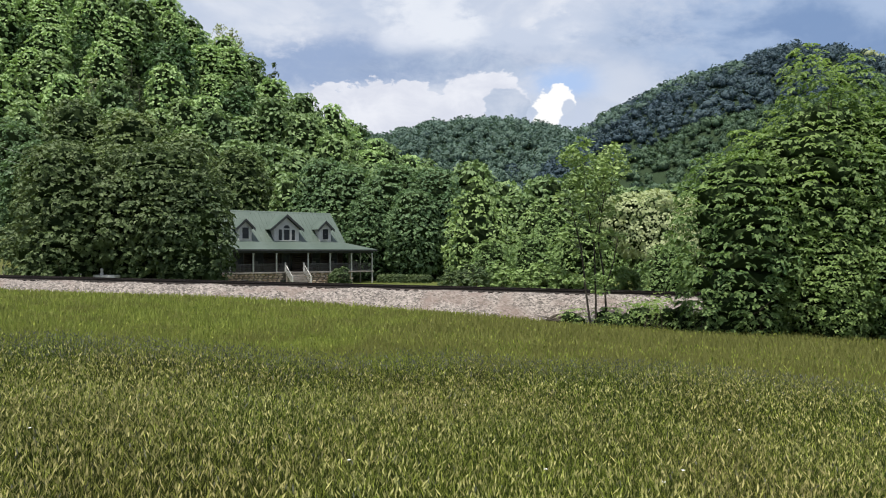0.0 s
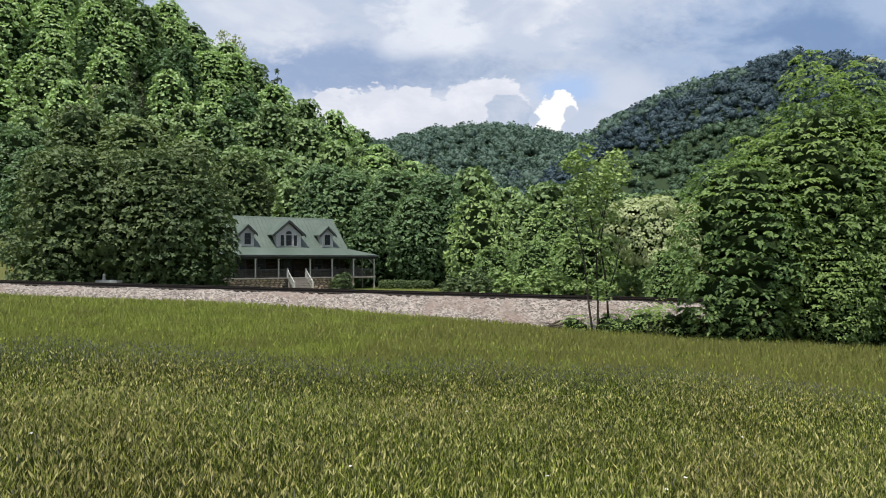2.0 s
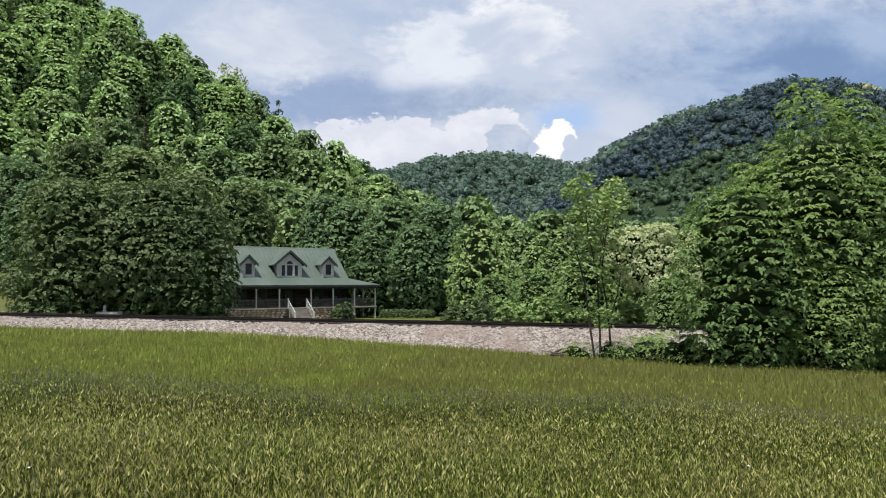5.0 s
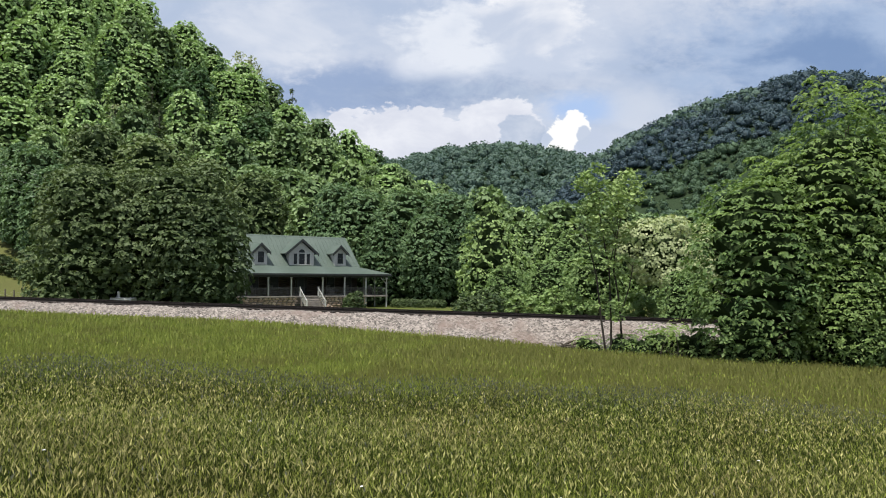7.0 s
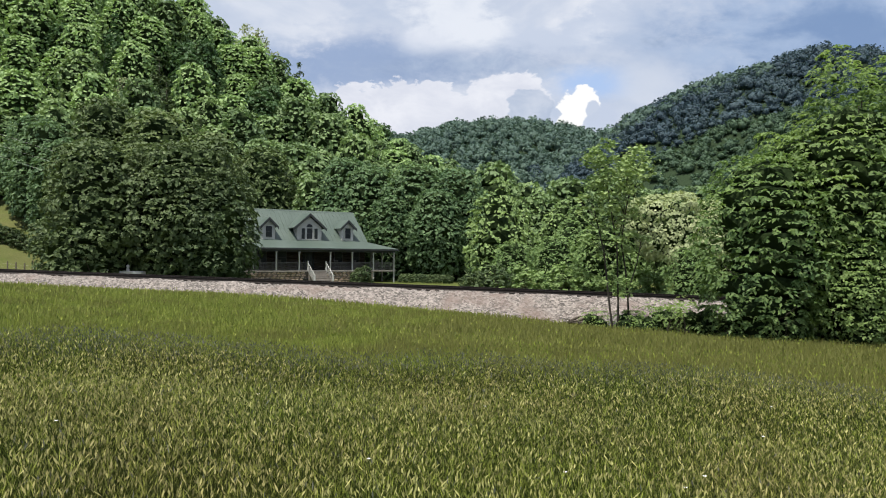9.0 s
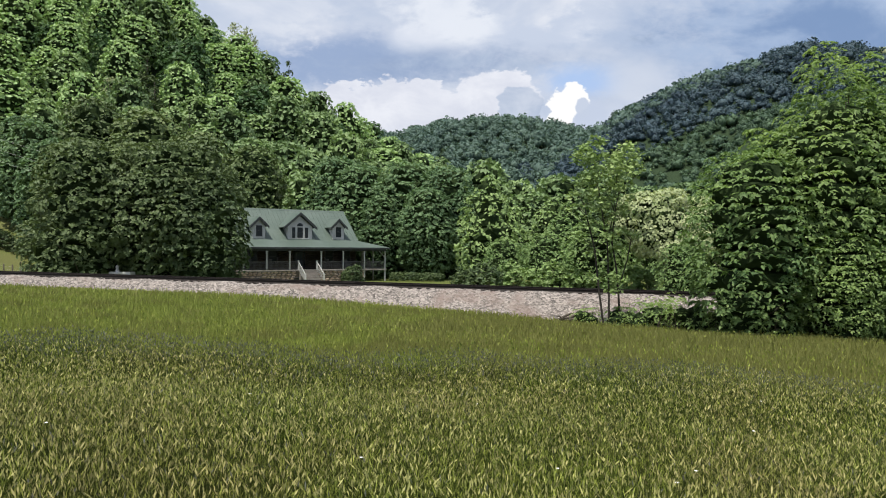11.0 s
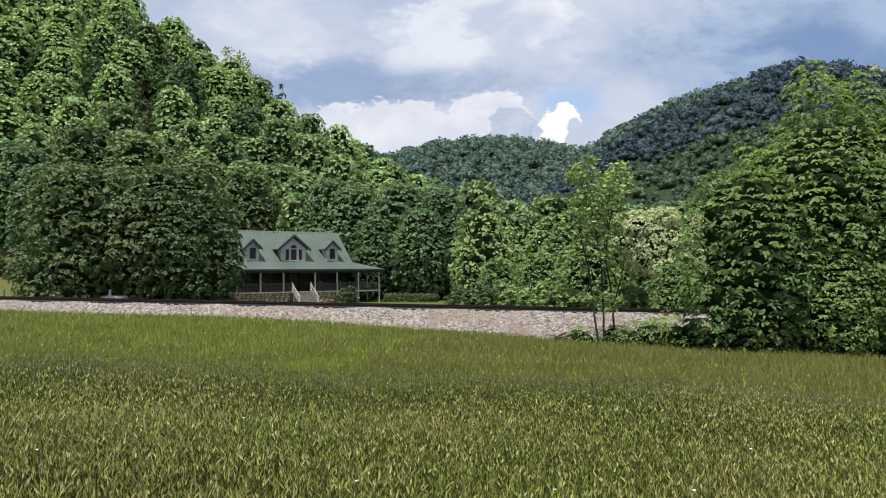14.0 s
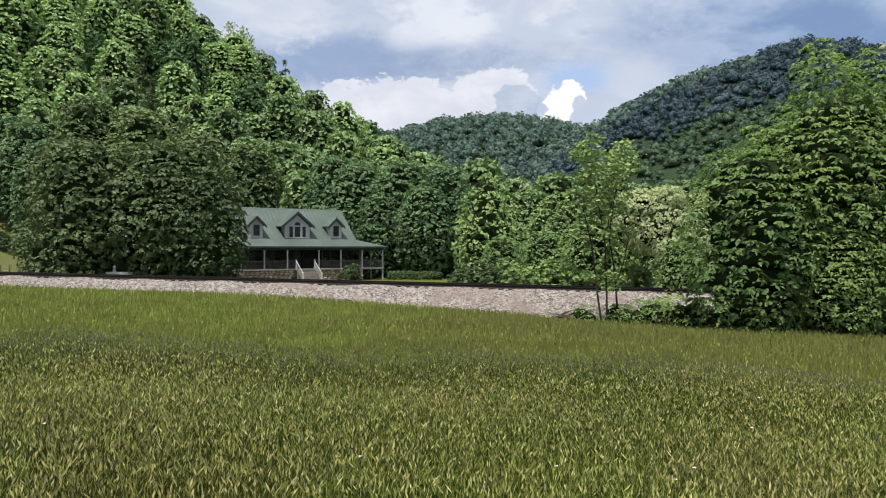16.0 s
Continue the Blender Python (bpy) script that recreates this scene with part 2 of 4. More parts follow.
    a = n.mix(wood, a, n.mix(n.noise(p, 0.6, 4), (0.018, 0.032, 0.017), (0.032, 0.050, 0.024)))   # darker green ground under the woods
    finish(n, a, 0.95, n.noise(p, 12.0, 5), 0.8, 0.08, spec=0.1)
    return mat


def blade_material(name, dark, light, dry, dry_amount, east=0.0):
    mat, n = material(name)
    geo = n.add("ShaderNodeNewGeometry")
    p = geo.outputs["Position"]
    f = n.m("ADD", n.m("MULTIPLY", geo.outputs["Random Per Island"], 0.6), n.m("MULTIPLY", n.noise(p, 0.35, 4), 0.6))
    col = n.mix(n.ramp(f, 0.1, 0.95), dark, light)
    sep = n.add("ShaderNodeSeparateXYZ")
    n.put(sep.inputs[0], p)
    patch = n.m("ADD", n.noise(p, 0.8, 5), n.m("MULTIPLY", n.ramp(n.m("ADD", sep.outputs[0], n.m("MULTIPLY", n.noise(p, 0.15, 3), 8.0)), -2.0, 16.0), east * 0.3))   # drier stand to the east
    col = n.mix(n.m("MULTIPLY", n.ramp(patch, 0.40, 0.65), dry_amount), col, dry)
    b = n.add("ShaderNodeBsdfPrincipled")
    n.put(b.inputs["Base Color"], col)
    b.inputs["Roughness"].default_value, b.inputs["Specular IOR Level"].default_value = 0.6, 0.2
    tr = n.add("ShaderNodeBsdfTranslucent")
    n.put(tr.inputs[0], col)
    mx = n.add("ShaderNodeMixShader")
    mx.inputs[0].default_value = 0.3
    n.put(mx.inputs[1], b.outputs[0])
    n.put(mx.inputs[2], tr.outputs[0])
    out = n.add("ShaderNodeOutputMaterial")
    n.put(out.inputs[0], mx.outputs[0])
    return mat


STONE, GLASS, BALLAST, GROUND = stone_material(), glass_material(), ballast_material(), ground_material()
BLADE_TALL = blade_material("blade_tall", (0.059, 0.097, 0.017), (0.310, 0.366, 0.063), (0.281, 0.236, 0.087), 0.4)
BLADE_SHORT = blade_material("blade_short", (0.155, 0.200, 0.040), (0.295, 0.345, 0.076), (0.175, 0.168, 0.058), 0.75, 1.5)
# stalks coloured darker than the blades, for the shade deep in the grass
STALK_SHADED = blade_material("stalk_shaded", (0.012, 0.026, 0.005), (0.065, 0.095, 0.018), (0.065, 0.053, 0.024), 0.35)
SEED = blade_material("seed_head", (0.181, 0.190, 0.065), (0.499, 0.492, 0.185), (0.380, 0.296, 0.141), 0.42)
SEED_GREY = blade_material("seed_head_grey", (0.065, 0.076, 0.052), (0.144, 0.160, 0.114), (0.129, 0.110, 0.087), 0.4)


# ---------------------------------------------------------------- mesh writing
def mesh_of(name, verts, quads=None, tris=None, mats=(), index=None, smooth=False):
    """A mesh from arrays of vertices, quads and triangles."""
    me = bpy.data.meshes.new(name)
    verts = np.asarray(verts, np.float32)
    q = np.zeros((0, 4), np.int32) if quads is None else np.asarray(quads, np.int32).reshape(-1, 4)
    t = np.zeros((0, 3), np.int32) if tris is None else np.asarray(tris, np.int32).reshape(-1, 3)
    me.vertices.add(len(verts))
    me.vertices.foreach_set("co", verts.ravel())
    loops = np.concatenate([q.ravel(), t.ravel()])
    me.loops.add(len(loops))
    me.loops.foreach_set("vertex_index", loops)
    me.polygons.add(len(q) + len(t))
    starts = np.concatenate([np.arange(len(q)) * 4, len(q) * 4 + np.arange(len(t)) * 3])
    me.polygons.foreach_set("loop_start", starts.astype(np.int32))
    for m in mats:
        me.materials.append(m)
    if index is not None:
        me.polygons.foreach_set("material_index", np.asarray(index, np.int32))
    me.update(calc_edges=True)
    me.validate()
    me.polygons.foreach_set("use_smooth", np.full(len(me.polygons), smooth))
    return me


def child(name, me, parent, m=None, label=""):
    ob = new(name, me)
    ob.parent = parent
    if m is not None:
        ob.matrix_basis = m
    return tagged(ob, label)


def part(name, bm, mat, parent, label="", m=None):
    me = bpy.data.meshes.new(name)
    bm.to_mesh(me)
    bm.free()
    me.materials.append(mat)
    return child(name, me, parent, m, label)


def thing(name, m, label, category, group="", kind=""):
    ob = new(name)
    ob.empty_display_size = 0.2
    ob.matrix_basis = m
    return tagged(ob, label, category, group, kind)


def box(x0, x1, y0, y1, z0, z1, bevel=0.0):
    bm = bmesh.new()
    add_box(bm, x0, x1, y0, y1, z0, z1)
    if bevel:
        bmesh.ops.bevel(bm, geom=bm.edges[:], offset=bevel, segments=1, affect="EDGES")
    return bm


def add_box(bm, x0, x1, y0, y1, z0, z1):
    r = bmesh.ops.create_cube(bm, size=1.0, matrix=Matrix.Translation(((x0 + x1) / 2, (y0 + y1) / 2, (z0 + z1) / 2)) @ Matrix.Diagonal((x1 - x0, y1 - y0, z1 - z0, 1)))
    return r["verts"]


def prism(points, axis, a, b):
    """A plane outline pushed along an axis ('x' or 'y') from a to b; points are the other two coordinates."""
    bm = bmesh.new()
    rows = []
    for c in (a, b):
        rows.append([bm.verts.new((c, p, q) if axis == "x" else (p, c, q)) for p, q in points])
    n = len(points)
    bm.faces.new(rows[0])
    bm.faces.new(rows[1][::-1])
    for i in range(n):
        bm.faces.new((rows[0][i], rows[1][i], rows[1][(i + 1) % n], rows[0][(i + 1) % n]))
    bmesh.ops.recalc_face_normals(bm, faces=bm.faces[:])
    return bm


def slab(corners, thick):
    """A flat sheet of four or three corners, given thickness downwards."""
    bm = bmesh.new()
    top = [bm.verts.new(c) for c in corners]
    low = [bm.verts.new((c[0], c[1], c[2] - thick)) for c in corners]
    n = len(corners)
    bm.faces.new(top)
    bm.faces.new(low[::-1])
    for i in range(n):
        bm.faces.new((top[i], low[i], low[(i + 1) % n], top[(i + 1) % n]))
    bmesh.ops.recalc_face_normals(bm, faces=bm.faces[:])
    return bm


def tubes(paths, sides=6):
    """Tapered round limbs: each path is a list of (point, radius)."""
    V, Q = [], []
    for path in paths:
        base = len(V)
        for i, (p, r) in enumerate(path):
            p = Vector(p)
            d = Vector(path[min(i + 1, len(path) - 1)][0]) - Vector(path[max(i - 1, 0)][0])
            a = d.orthogonal().normalized()
            b = d.normalized().cross(a)
            for k in range(sides):
                w = 2 * math.pi * k / sides
                V.append(tuple(p + r * (math.cos(w) * a + math.sin(w) * b)))
        for i in range(len(path) - 1):
            for k in range(sides):
                o, o2 = base + i * sides, base + (i + 1) * sides
                Q.append((o + k, o + (k + 1) % sides, o2 + (k + 1) % sides, o2 + k))
    return V, Q


# ---------------------------------------------------------------- the lie of the land
TRACK_A, TRACK_U, TRACK_N = np.array((-28.7, 46.0)), np.array((0.9817, -0.1903)), np.array((-0.1903, -0.9817))


def step(a, b, x):
    t = np.clip((x - a) / (b - a), 0, 1)
    return t * t * (3 - 2 * t)


def track_level(s):
    """Height of the rail's head along the track."""
    return 0.24 - 0.0175 * np.clip(s, -60, 75)


def ripple(x, y, k):
    return np.sin(x * k + 1.3 * np.sin(y * k * 0.7)) * np.sin(y * k * 1.1 + 0.8 * np.sin(x * k * 0.6 + 2))


def hill_left(x, y):
    crest = np.interp(x, (-260, -140, -95, -73, -43, -15, 5, 28, 45), (150, 100, 69, 53.5, 33.5, 17.5, 7.5, 1, 0))
    rise = step(92, 192, y) * (1 - step(215, 420, y))
    return crest * rise * (1 + 0.05 * ripple(x, y, 0.06))


def hill_mid(x, y):
    crest = np.interp(x, (-160, -90, -45, -11, 46, 84, 120, 300), (60, 95, 97, 108, 111, 106, 96, 85))
    return crest * step(300, 610, y) * (1 - step(700, 1500, y))


def hill_right(x, y):
    crest = np.interp(x, (20, 60, 87, 118, 142, 206, 240, 290, 420), (0, 52, 72, 91, 101, 124.5, 121, 104, 88))
    main = crest * step(190, 440, y) * (1 - step(500, 900, y))
    lobe = 66 * np.exp(-((x - 150) / 45.0) ** 2) * step(180, 320, y) * (1 - step(330, 420, y))
    return np.maximum(main, lobe)


def land(x, y):
    x, y = np.asarray(x, float), np.asarray(y, float)
    field = -0.047 * np.clip(y, -40, 60) - 0.053 * np.clip(x, -45, 28)
    field = field + 0.35 * np.exp(-((x + 9) / 12) ** 2 - ((y - 37) / 10) ** 2) + 0.28 * np.exp(-((x - 15) / 9) ** 2 - ((y - 25) / 9) ** 2) + 0.03 * ripple(x, y, 0.5)
    off = (x - TRACK_A[0]) * TRACK_N[0] + (y - TRACK_A[1]) * TRACK_N[1]
    s = (x - TRACK_A[0]) * TRACK_U[0] + (y - TRACK_A[1]) * TRACK_U[1]
    yard = -1.75 + 2.4 * step(-38, -70, x) + 0.05 * ripple(x, y, 0.2)
    z = field + (yard - field) * step(0.5, 9.0, -off)
    z = np.minimum(z, np.where((off > -4) & (off < 2.4), track_level(s) - 0.55, 1e6))
    lawn = 7.5 * step(78, 115, y) * step(-46, -62, x)
    return z + np.maximum.reduce([hill_left(x, y), hill_mid(x, y), hill_right(x, y), lawn])


def axis_steps(lo, a, b, hi, fine, grow):
    v = list(np.arange(a, b + 1e-6, fine))
    d = fine
    while v[-1] < hi:
        d *= grow
        v.append(v[-1] + d)
    d, left = fine, [a]
    while left[-1] > lo:
        d *= grow
        left.append(left[-1] - d)
    return np.array(left[:0:-1] + v)


def make_ground():
    xs, ys = axis_steps(-4000, -45, 35, 4000, 1.0, 1.10), axis_steps(-3000, -4, 60, 4500, 1.0, 1.08)
    X, Y = np.meshgrid(xs, ys)
    Z = land(X, Y)
    n, w = np.arange(len(xs) * len(ys)).reshape(Y.shape), len(xs)
    q = np.stack([n[:-1, :-1], n[:-1, 1:], n[1:, 1:], n[1:, :-1]], -1).reshape(-1, 4)
    me = mesh_of("ground", np.stack([X, Y, Z], -1).reshape(-1, 3), q, mats=(GROUND,), smooth=True)
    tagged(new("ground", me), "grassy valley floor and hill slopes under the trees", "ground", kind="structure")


make_ground()


# ---------------------------------------------------------------- railway
def along(s, off, z):
    p = TRACK_A + s * TRACK_U + off * TRACK_N
    return (p[0], p[1], z)


def make_railway():
    rng = np.random.default_rng(4)
    # ballast bed: a heaped ridge of stone, uneven at the surface
    ss = np.arange(-52, 70, 0.15)
    offs = np.concatenate([(-6.2, -3.4, -2.6, -1.5, -0.75, 0.0), np.arange(0.15, 3.9, 0.11)])
    deep = np.interp(offs, (-6.2, -3.4, -2.6, -1.5, 0.0, 0.45, 0.85, 1.15, 3.8), (-2.6, -0.30, -0.20, -0.19, -0.20, -0.19, -0.23, -0.36, -2.1))
    V = np.zeros((len(ss), len(offs), 3))
    V[:, :, :2] = TRACK_A + ss[:, None, None] * TRACK_U + offs[None, :, None] * TRACK_N
    V[:, :, 2] = track_level(ss)[:, None] + deep + rng.normal(0, 0.013, (len(ss), len(offs))) + 0.05 * ripple(ss[:, None], offs[None, :] * 2, 1.3)
    V[:, :6, 2] -= 0.03
    n = np.arange(V.shape[0] * V.shape[1]).reshape(V.shape[:2])
    q = np.stack([n[:-1, :-1], n[:-1, 1:], n[1:, 1:], n[1:, :-1]], -1).reshape(-1, 4)
    tagged(new("ballast", mesh_of("ballast", V.reshape(-1, 3), q, mats=(BALLAST,), smooth=False)), "pale pinkish-grey crushed stone ballast of the railway bank", "ballast", kind="stuff")
    track = thing("railway_track", Matrix(), "rusty dark steel railway track on wooden ties", "railway track")
    shape = [(-0.07, -0.17), (0.07, -0.17), (0.07, -0.15), (0.012, -0.125), (0.012, -0.045), (0.036, -0.03), (0.036, 0.0), (-0.036, 0.0), (-0.036, -0.03), (-0.012, -0.045), (-0.012, -0.125), (-0.07, -0.15)]
    for o0 in (0.0, -1.505):
        st = np.arange(-75, 95.1, 5.0)
        V = [along(s, o0 + o, track_level(s) + h * 1.12) for s in st for o, h in shape]
        k = len(shape)
        Q = [(i * k + j, i * k + (j + 1) % k, (i + 1) * k + (j + 1) % k, (i + 1) * k + j) for i in range(len(st) - 1) for j in range(k)]
        child("rail", mesh_of("rail", V, Q, mats=(RUST,)), track)
    bm = box(-0.11, 0.11, -1.3, 1.3, -0.15, 0, 0.012)
    tie_me = bpy.data.meshes.new("tie")
    bm.to_mesh(tie_me)
    bm.free()
    tie_me.materials.append(TIE)
    turn = math.degrees(math.atan2(TRACK_U[1], TRACK_U[0]))
    for i in range(150):
        s = -22 + i * 0.53
        x, y, z = along(s, -0.75 + rng.normal(0, 0.03), track_level(s) - 0.165)
        child("tie", tie_me, track, pose(x, y, z, 0, 0, turn + rng.normal(0, 0.6)))


make_railway()


# ---------------------------------------------------------------- trees
def cards(rng, blobs, n, size, flat=0.6, jitter=0.55, low=-0.55, shell=(0.72, 1.06), droop=0.0, upness=0.25, clump=0.0, per=12):
    """Leaf sprays, each a bent four-cornered blade, over the outside of a set of ellipsoids, single or gathered in tufts."""
    total = n
    if clump:
        n = max(8, n // per)
    c, r = np.array([b[0] for b in blobs], float), np.array([b[1] for b in blobs], float)
    area = (r[:, 0] * r[:, 1] + r[:, 0] * r[:, 2]) ** 1.0
    k = rng.choice(len(blobs), n, p=area / area.sum())
    d = rng.normal(size=(n, 3))
    d /= np.linalg.norm(d, axis=1)[:, None]
    d[:, 2] = np.where(d[:, 2] < low, -d[:, 2], d[:, 2])
    rad = rng.uniform(*shell, n)
    pos = c[k] + d * r[k] * rad[:, None]
    inside = np.zeros(n, bool)
    for j in range(len(blobs)):
        e = np.linalg.norm((pos - c[j]) / r[j], axis=1)
        inside |= (e < 0.62) & (k != j)
    pos, d, k = pos[~inside], d[~inside], k[~inside]
    n = len(pos)
    nor = d / r[k] * r[k].min(axis=1)[:, None]
    nor /= np.linalg.norm(nor, axis=1)[:, None]
    if clump:
        keep = min(per, max(3, total // n))
        pos, nor = np.repeat(pos, keep, 0), np.repeat(nor, keep, 0)
        big = np.repeat(rng.uniform(0.6, 1.35, n), keep)[:, None] * clump
        n = len(pos)
        e = rng.normal(size=(n, 3)) + nor * 0.7 + (0, 0, 0.35)
        e /= np.linalg.norm(e, axis=1)[:, None]
        pos = pos + e * big * rng.uniform(0.55, 1.0, (n, 1)) * (1.2, 1.2, 0.75)
        nor = nor * 0.35 + e * 0.9
        nor /= np.linalg.norm(nor, axis=1)[:, None]
    nor += rng.normal(0, jitter, (n, 3)) + (0, 0, upness)
    nor /= np.linalg.norm(nor, axis=1)[:, None]
    tx = np.cross(nor, (0, 0, 1.0)) + rng.normal(0, 0.35, (n, 3))
    tx -= nor * (tx * nor).sum(1)[:, None]
    tx /= np.linalg.norm(tx, axis=1)[:, None] + 1e-9
    ty = np.cross(nor, tx)
    a = (size * rng.uniform(0.55, 1.35, n))[:, None]
    b = a * flat * rng.uniform(0.7, 1.3, (n, 1))
    sag = nor * a * 0.22 + np.array((0, 0, droop)) * a
    skew = rng.uniform(-0.35, 0.35, (n, 1))
    V = np.stack([pos - tx * a - sag, pos - ty * b + tx * a * skew, pos + tx * a - sag, pos + ty * b - tx * a * skew], 1)
    return V.reshape(-1, 3), np.arange(4 * n).reshape(-1, 4)


def tufts(rng, blobs, r, leaf, per=8, flat=0.6, up=0.5, low=-0.7, shell=(0.97, 1.08), gap=1.5, dome=0.45, droop=0.1, layer=0.0, keep=1.0, jitter=0.22):
    """Leaf tufts spread evenly over a crown of ellipsoids: each a small cap of leaves, with open dark gaps between the caps.
    r: a tuft's radius; leaf: half a leaf's length; up: how far caps face the sky; layer: spacing of flat tiers."""
    c, q = np.array([b[0] for b in blobs], float), np.array([b[1] for b in blobs], float)
    area = 4 * np.pi * (q[:, 0] * q[:, 2] * 0.67 + q[:, 0] ** 2 * 0.33)
    n = int(min(60000, 4 * area.sum() / (gap * r) ** 2)) + 20
    k = rng.choice(len(blobs), n, p=area / area.sum())
    d = rng.normal(size=(n, 3))
    d /= np.linalg.norm(d, axis=1)[:, None]
    d[:, 2] = np.where(d[:, 2] < low, -d[:, 2], d[:, 2])
    pos = c[k] + d * q[k] * rng.uniform(*shell, n)[:, None]
    ok = pos[:, 2] > 0.1
    for j in range(len(blobs)):
        ok &= (np.linalg.norm((pos - c[j]) / q[j], axis=1) > 0.93) | (k == j)
    pos, d, k = pos[ok], d[ok], k[ok]
    nor = d / q[k] * q[k].min(axis=1)[:, None]
    nor /= np.linalg.norm(nor, axis=1)[:, None]
    if layer:
        tier = np.round(pos[:, 2] / layer + 0.35 * np.sin(pos[:, 0] * 0.9) + 0.35 * np.cos(pos[:, 1] * 0.8))
        pos[:, 2] += 0.75 * ((tier - 0.35 * np.sin(pos[:, 0] * 0.9) - 0.35 * np.cos(pos[:, 1] * 0.8)) * layer - pos[:, 2])
    cell = np.floor(pos / (gap * r) + rng.uniform(-0.25, 0.25, pos.shape)).astype(np.int64) + 4000
    _, first = np.unique(cell[:, 0] + cell[:, 1] * 8192 + cell[:, 2] * 8192 * 8192, return_index=True)
    first = first[rng.uniform(0, 1, len(first)) < keep]
    pos, nor = pos[first], nor[first]
    m = len(pos)
    nor = nor + np.array((0, 0, up))
    nor /= np.linalg.norm(nor, axis=1)[:, None]
    size = np.repeat(r * rng.uniform(0.6, 1.3, m), per)[:, None]
    pos, nor = np.repeat(pos, per, 0), np.repeat(nor, per, 0)
    n = m * per
    side = np.cross(nor, rng.normal(size=(n, 3)))
    side /= np.linalg.norm(side, axis=1)[:, None] + 1e-9
    rho = np.sqrt(rng.uniform(0, 1, (n, 1)))
    pos = pos + side * rho * size + nor * size * dome * (1 - rho * rho) - np.array((0, 0, droop)) * size * rho * rho
    nor = nor + side * rho * dome * 1.6 + rng.normal(0, jitter, (n, 3))
    nor /= np.linalg.norm(nor, axis=1)[:, None]
    tx = side + np.cross(nor, side) * rng.normal(0, 0.7, (n, 1))
    tx -= nor * (tx * nor).sum(1)[:, None]
    tx /= np.linalg.norm(tx, axis=1)[:, None] + 1e-9
    ty = np.cross(nor, tx)
    a = leaf * rng.uniform(0.65, 1.3, (n, 1))
    b = a * flat * rng.uniform(0.75, 1.25, (n, 1))
    sag = nor * a * 0.2 + np.array((0, 0, droop)) * a
    V = np.stack([pos - tx * a - sag * 0.4, pos - ty * b, pos + tx * a - sag, pos + ty * b], 1)
    return V.reshape(-1, 3), np.arange(4 * n).reshape(-1, 4)


def crown_blobs(rng, height, width, start=0.25, kind="dome", count=9):
    """Lumps of a crown: larger below, smaller towards the top, uneven in plan."""
    out = []
    if kind == "egg":
        k = 0.40
        mid, half = height * (start + 0.97) / 2, height * (0.97 - start) / 2
        out.append(((0, 0, mid - 0.05 * half), (width * k, width * k, half * 0.96)))
        for i in range(count * 3):
            w, e = rng.uniform(0, 2 * math.pi), rng.uniform(-0.75, 0.95)
            c = math.sqrt(1 - e * e)
            q = rng.uniform(0.13, 0.23) * width * (1.1 - 0.4 * max(e, 0))
            out.append(((width * k * c * math.cos(w), width * k * c * math.sin(w), mid + half * 0.84 * e), (q, q, q * 0.85)))
        return out
    if kind in ("ovate", "bushy", "pointed"):
        side, (foot, taper, bend) = [], {"ovate": (0.23, 0.59, 1.0), "bushy": (0.14, 0.69, 1.0), "pointed": (0.16, 0.80, 0.8)}[kind]
        for i in range(count):
            f = (i + 0.5) / count
            z, rr = height * (start + (0.98 - start) * f), width * 0.5 * (math.sin(math.pi * min(1.0, foot + taper * f ** bend)) ** 0.8) + 0.02 * width
            tilt = rng.normal(0, 0.03, 2) * width
            out.append(((tilt[0], tilt[1], z), (rr * 0.90, rr * 0.90, height / count * 1.05)))
            for j in range(4 if f < 0.75 else 2):
                w, q = rng.uniform(0, 2 * math.pi), rr * rng.uniform(0.20, 0.34)
                side.append((((rr - q * 0.75) * math.cos(w), (rr - q * 0.75) * math.sin(w), z + rng.uniform(-0.05, 0.05) * height), (q, q, q * rng.uniform(0.8, 1.3))))
        return out + side
    for i in range(count):
        f = (i + 0.5) / count
        z = height * (start + (0.93 - start) * f)
        if kind == "cone":
            rr = width * 0.5 * (1.05 - 0.92 * f)
        else:
            rr = width * 0.5 * math.sqrt(max(0.06, 1 - max(0, (f - 0.25) / 0.8) ** 2))
        for j in range(3 if f < 0.7 else 2):
            w = rng.uniform(0, 2 * math.pi)
            q = rr * rng.uniform(0.35, 0.62)
            s = rr * rng.uniform(0.45, 0.68) + 0.03 * width
            out.append(((q * math.cos(w), q * math.sin(w), z + rng.uniform(-0.04, 0.04) * height), (s, s, s * rng.uniform(0.6, 0.95))))
    return out


def limbs(rng, height, width, start, radius, stems=1):
    paths = []
    for k in range(stems):
        bx, by = (0, 0) if stems == 1 else (rng.uniform(-0.5, 0.5), rng.uniform(-0.4, 0.4))
        tip = (bx + rng.normal(0, 0.06) * width, by + rng.normal(0, 0.06) * width, height * rng.uniform(0.78, 0.9))
        pts = []
        for f in (-0.03, 0.1, 0.3, 0.5, 0.75, 1.0):
            g = max(f, 0)
            pts.append(((bx + (tip[0] - bx) * g + rng.normal(0, 0.012) * width, by + (tip[1] - by) * g + rng.normal(0, 0.012) * width, tip[2] * f), radius * (1.25 - 1.1 * g if f > 0 else 1.45)))
        paths.append(pts)
        for i in range(7):
            f = start + (0.9 - start) * (i + rng.uniform(0, 0.8)) / 7
            w, L = rng.uniform(0, 2 * math.pi), width * 0.42 * (1.1 - 0.7 * f)
            p0 = Vector((bx + (tip[0] - bx) * f, by + (tip[1] - by) * f, tip[2] * f))
            out = Vector((math.cos(w), math.sin(w), 0.55)) * L
            r0 = radius * (1.0 - 0.8 * f) * 0.5
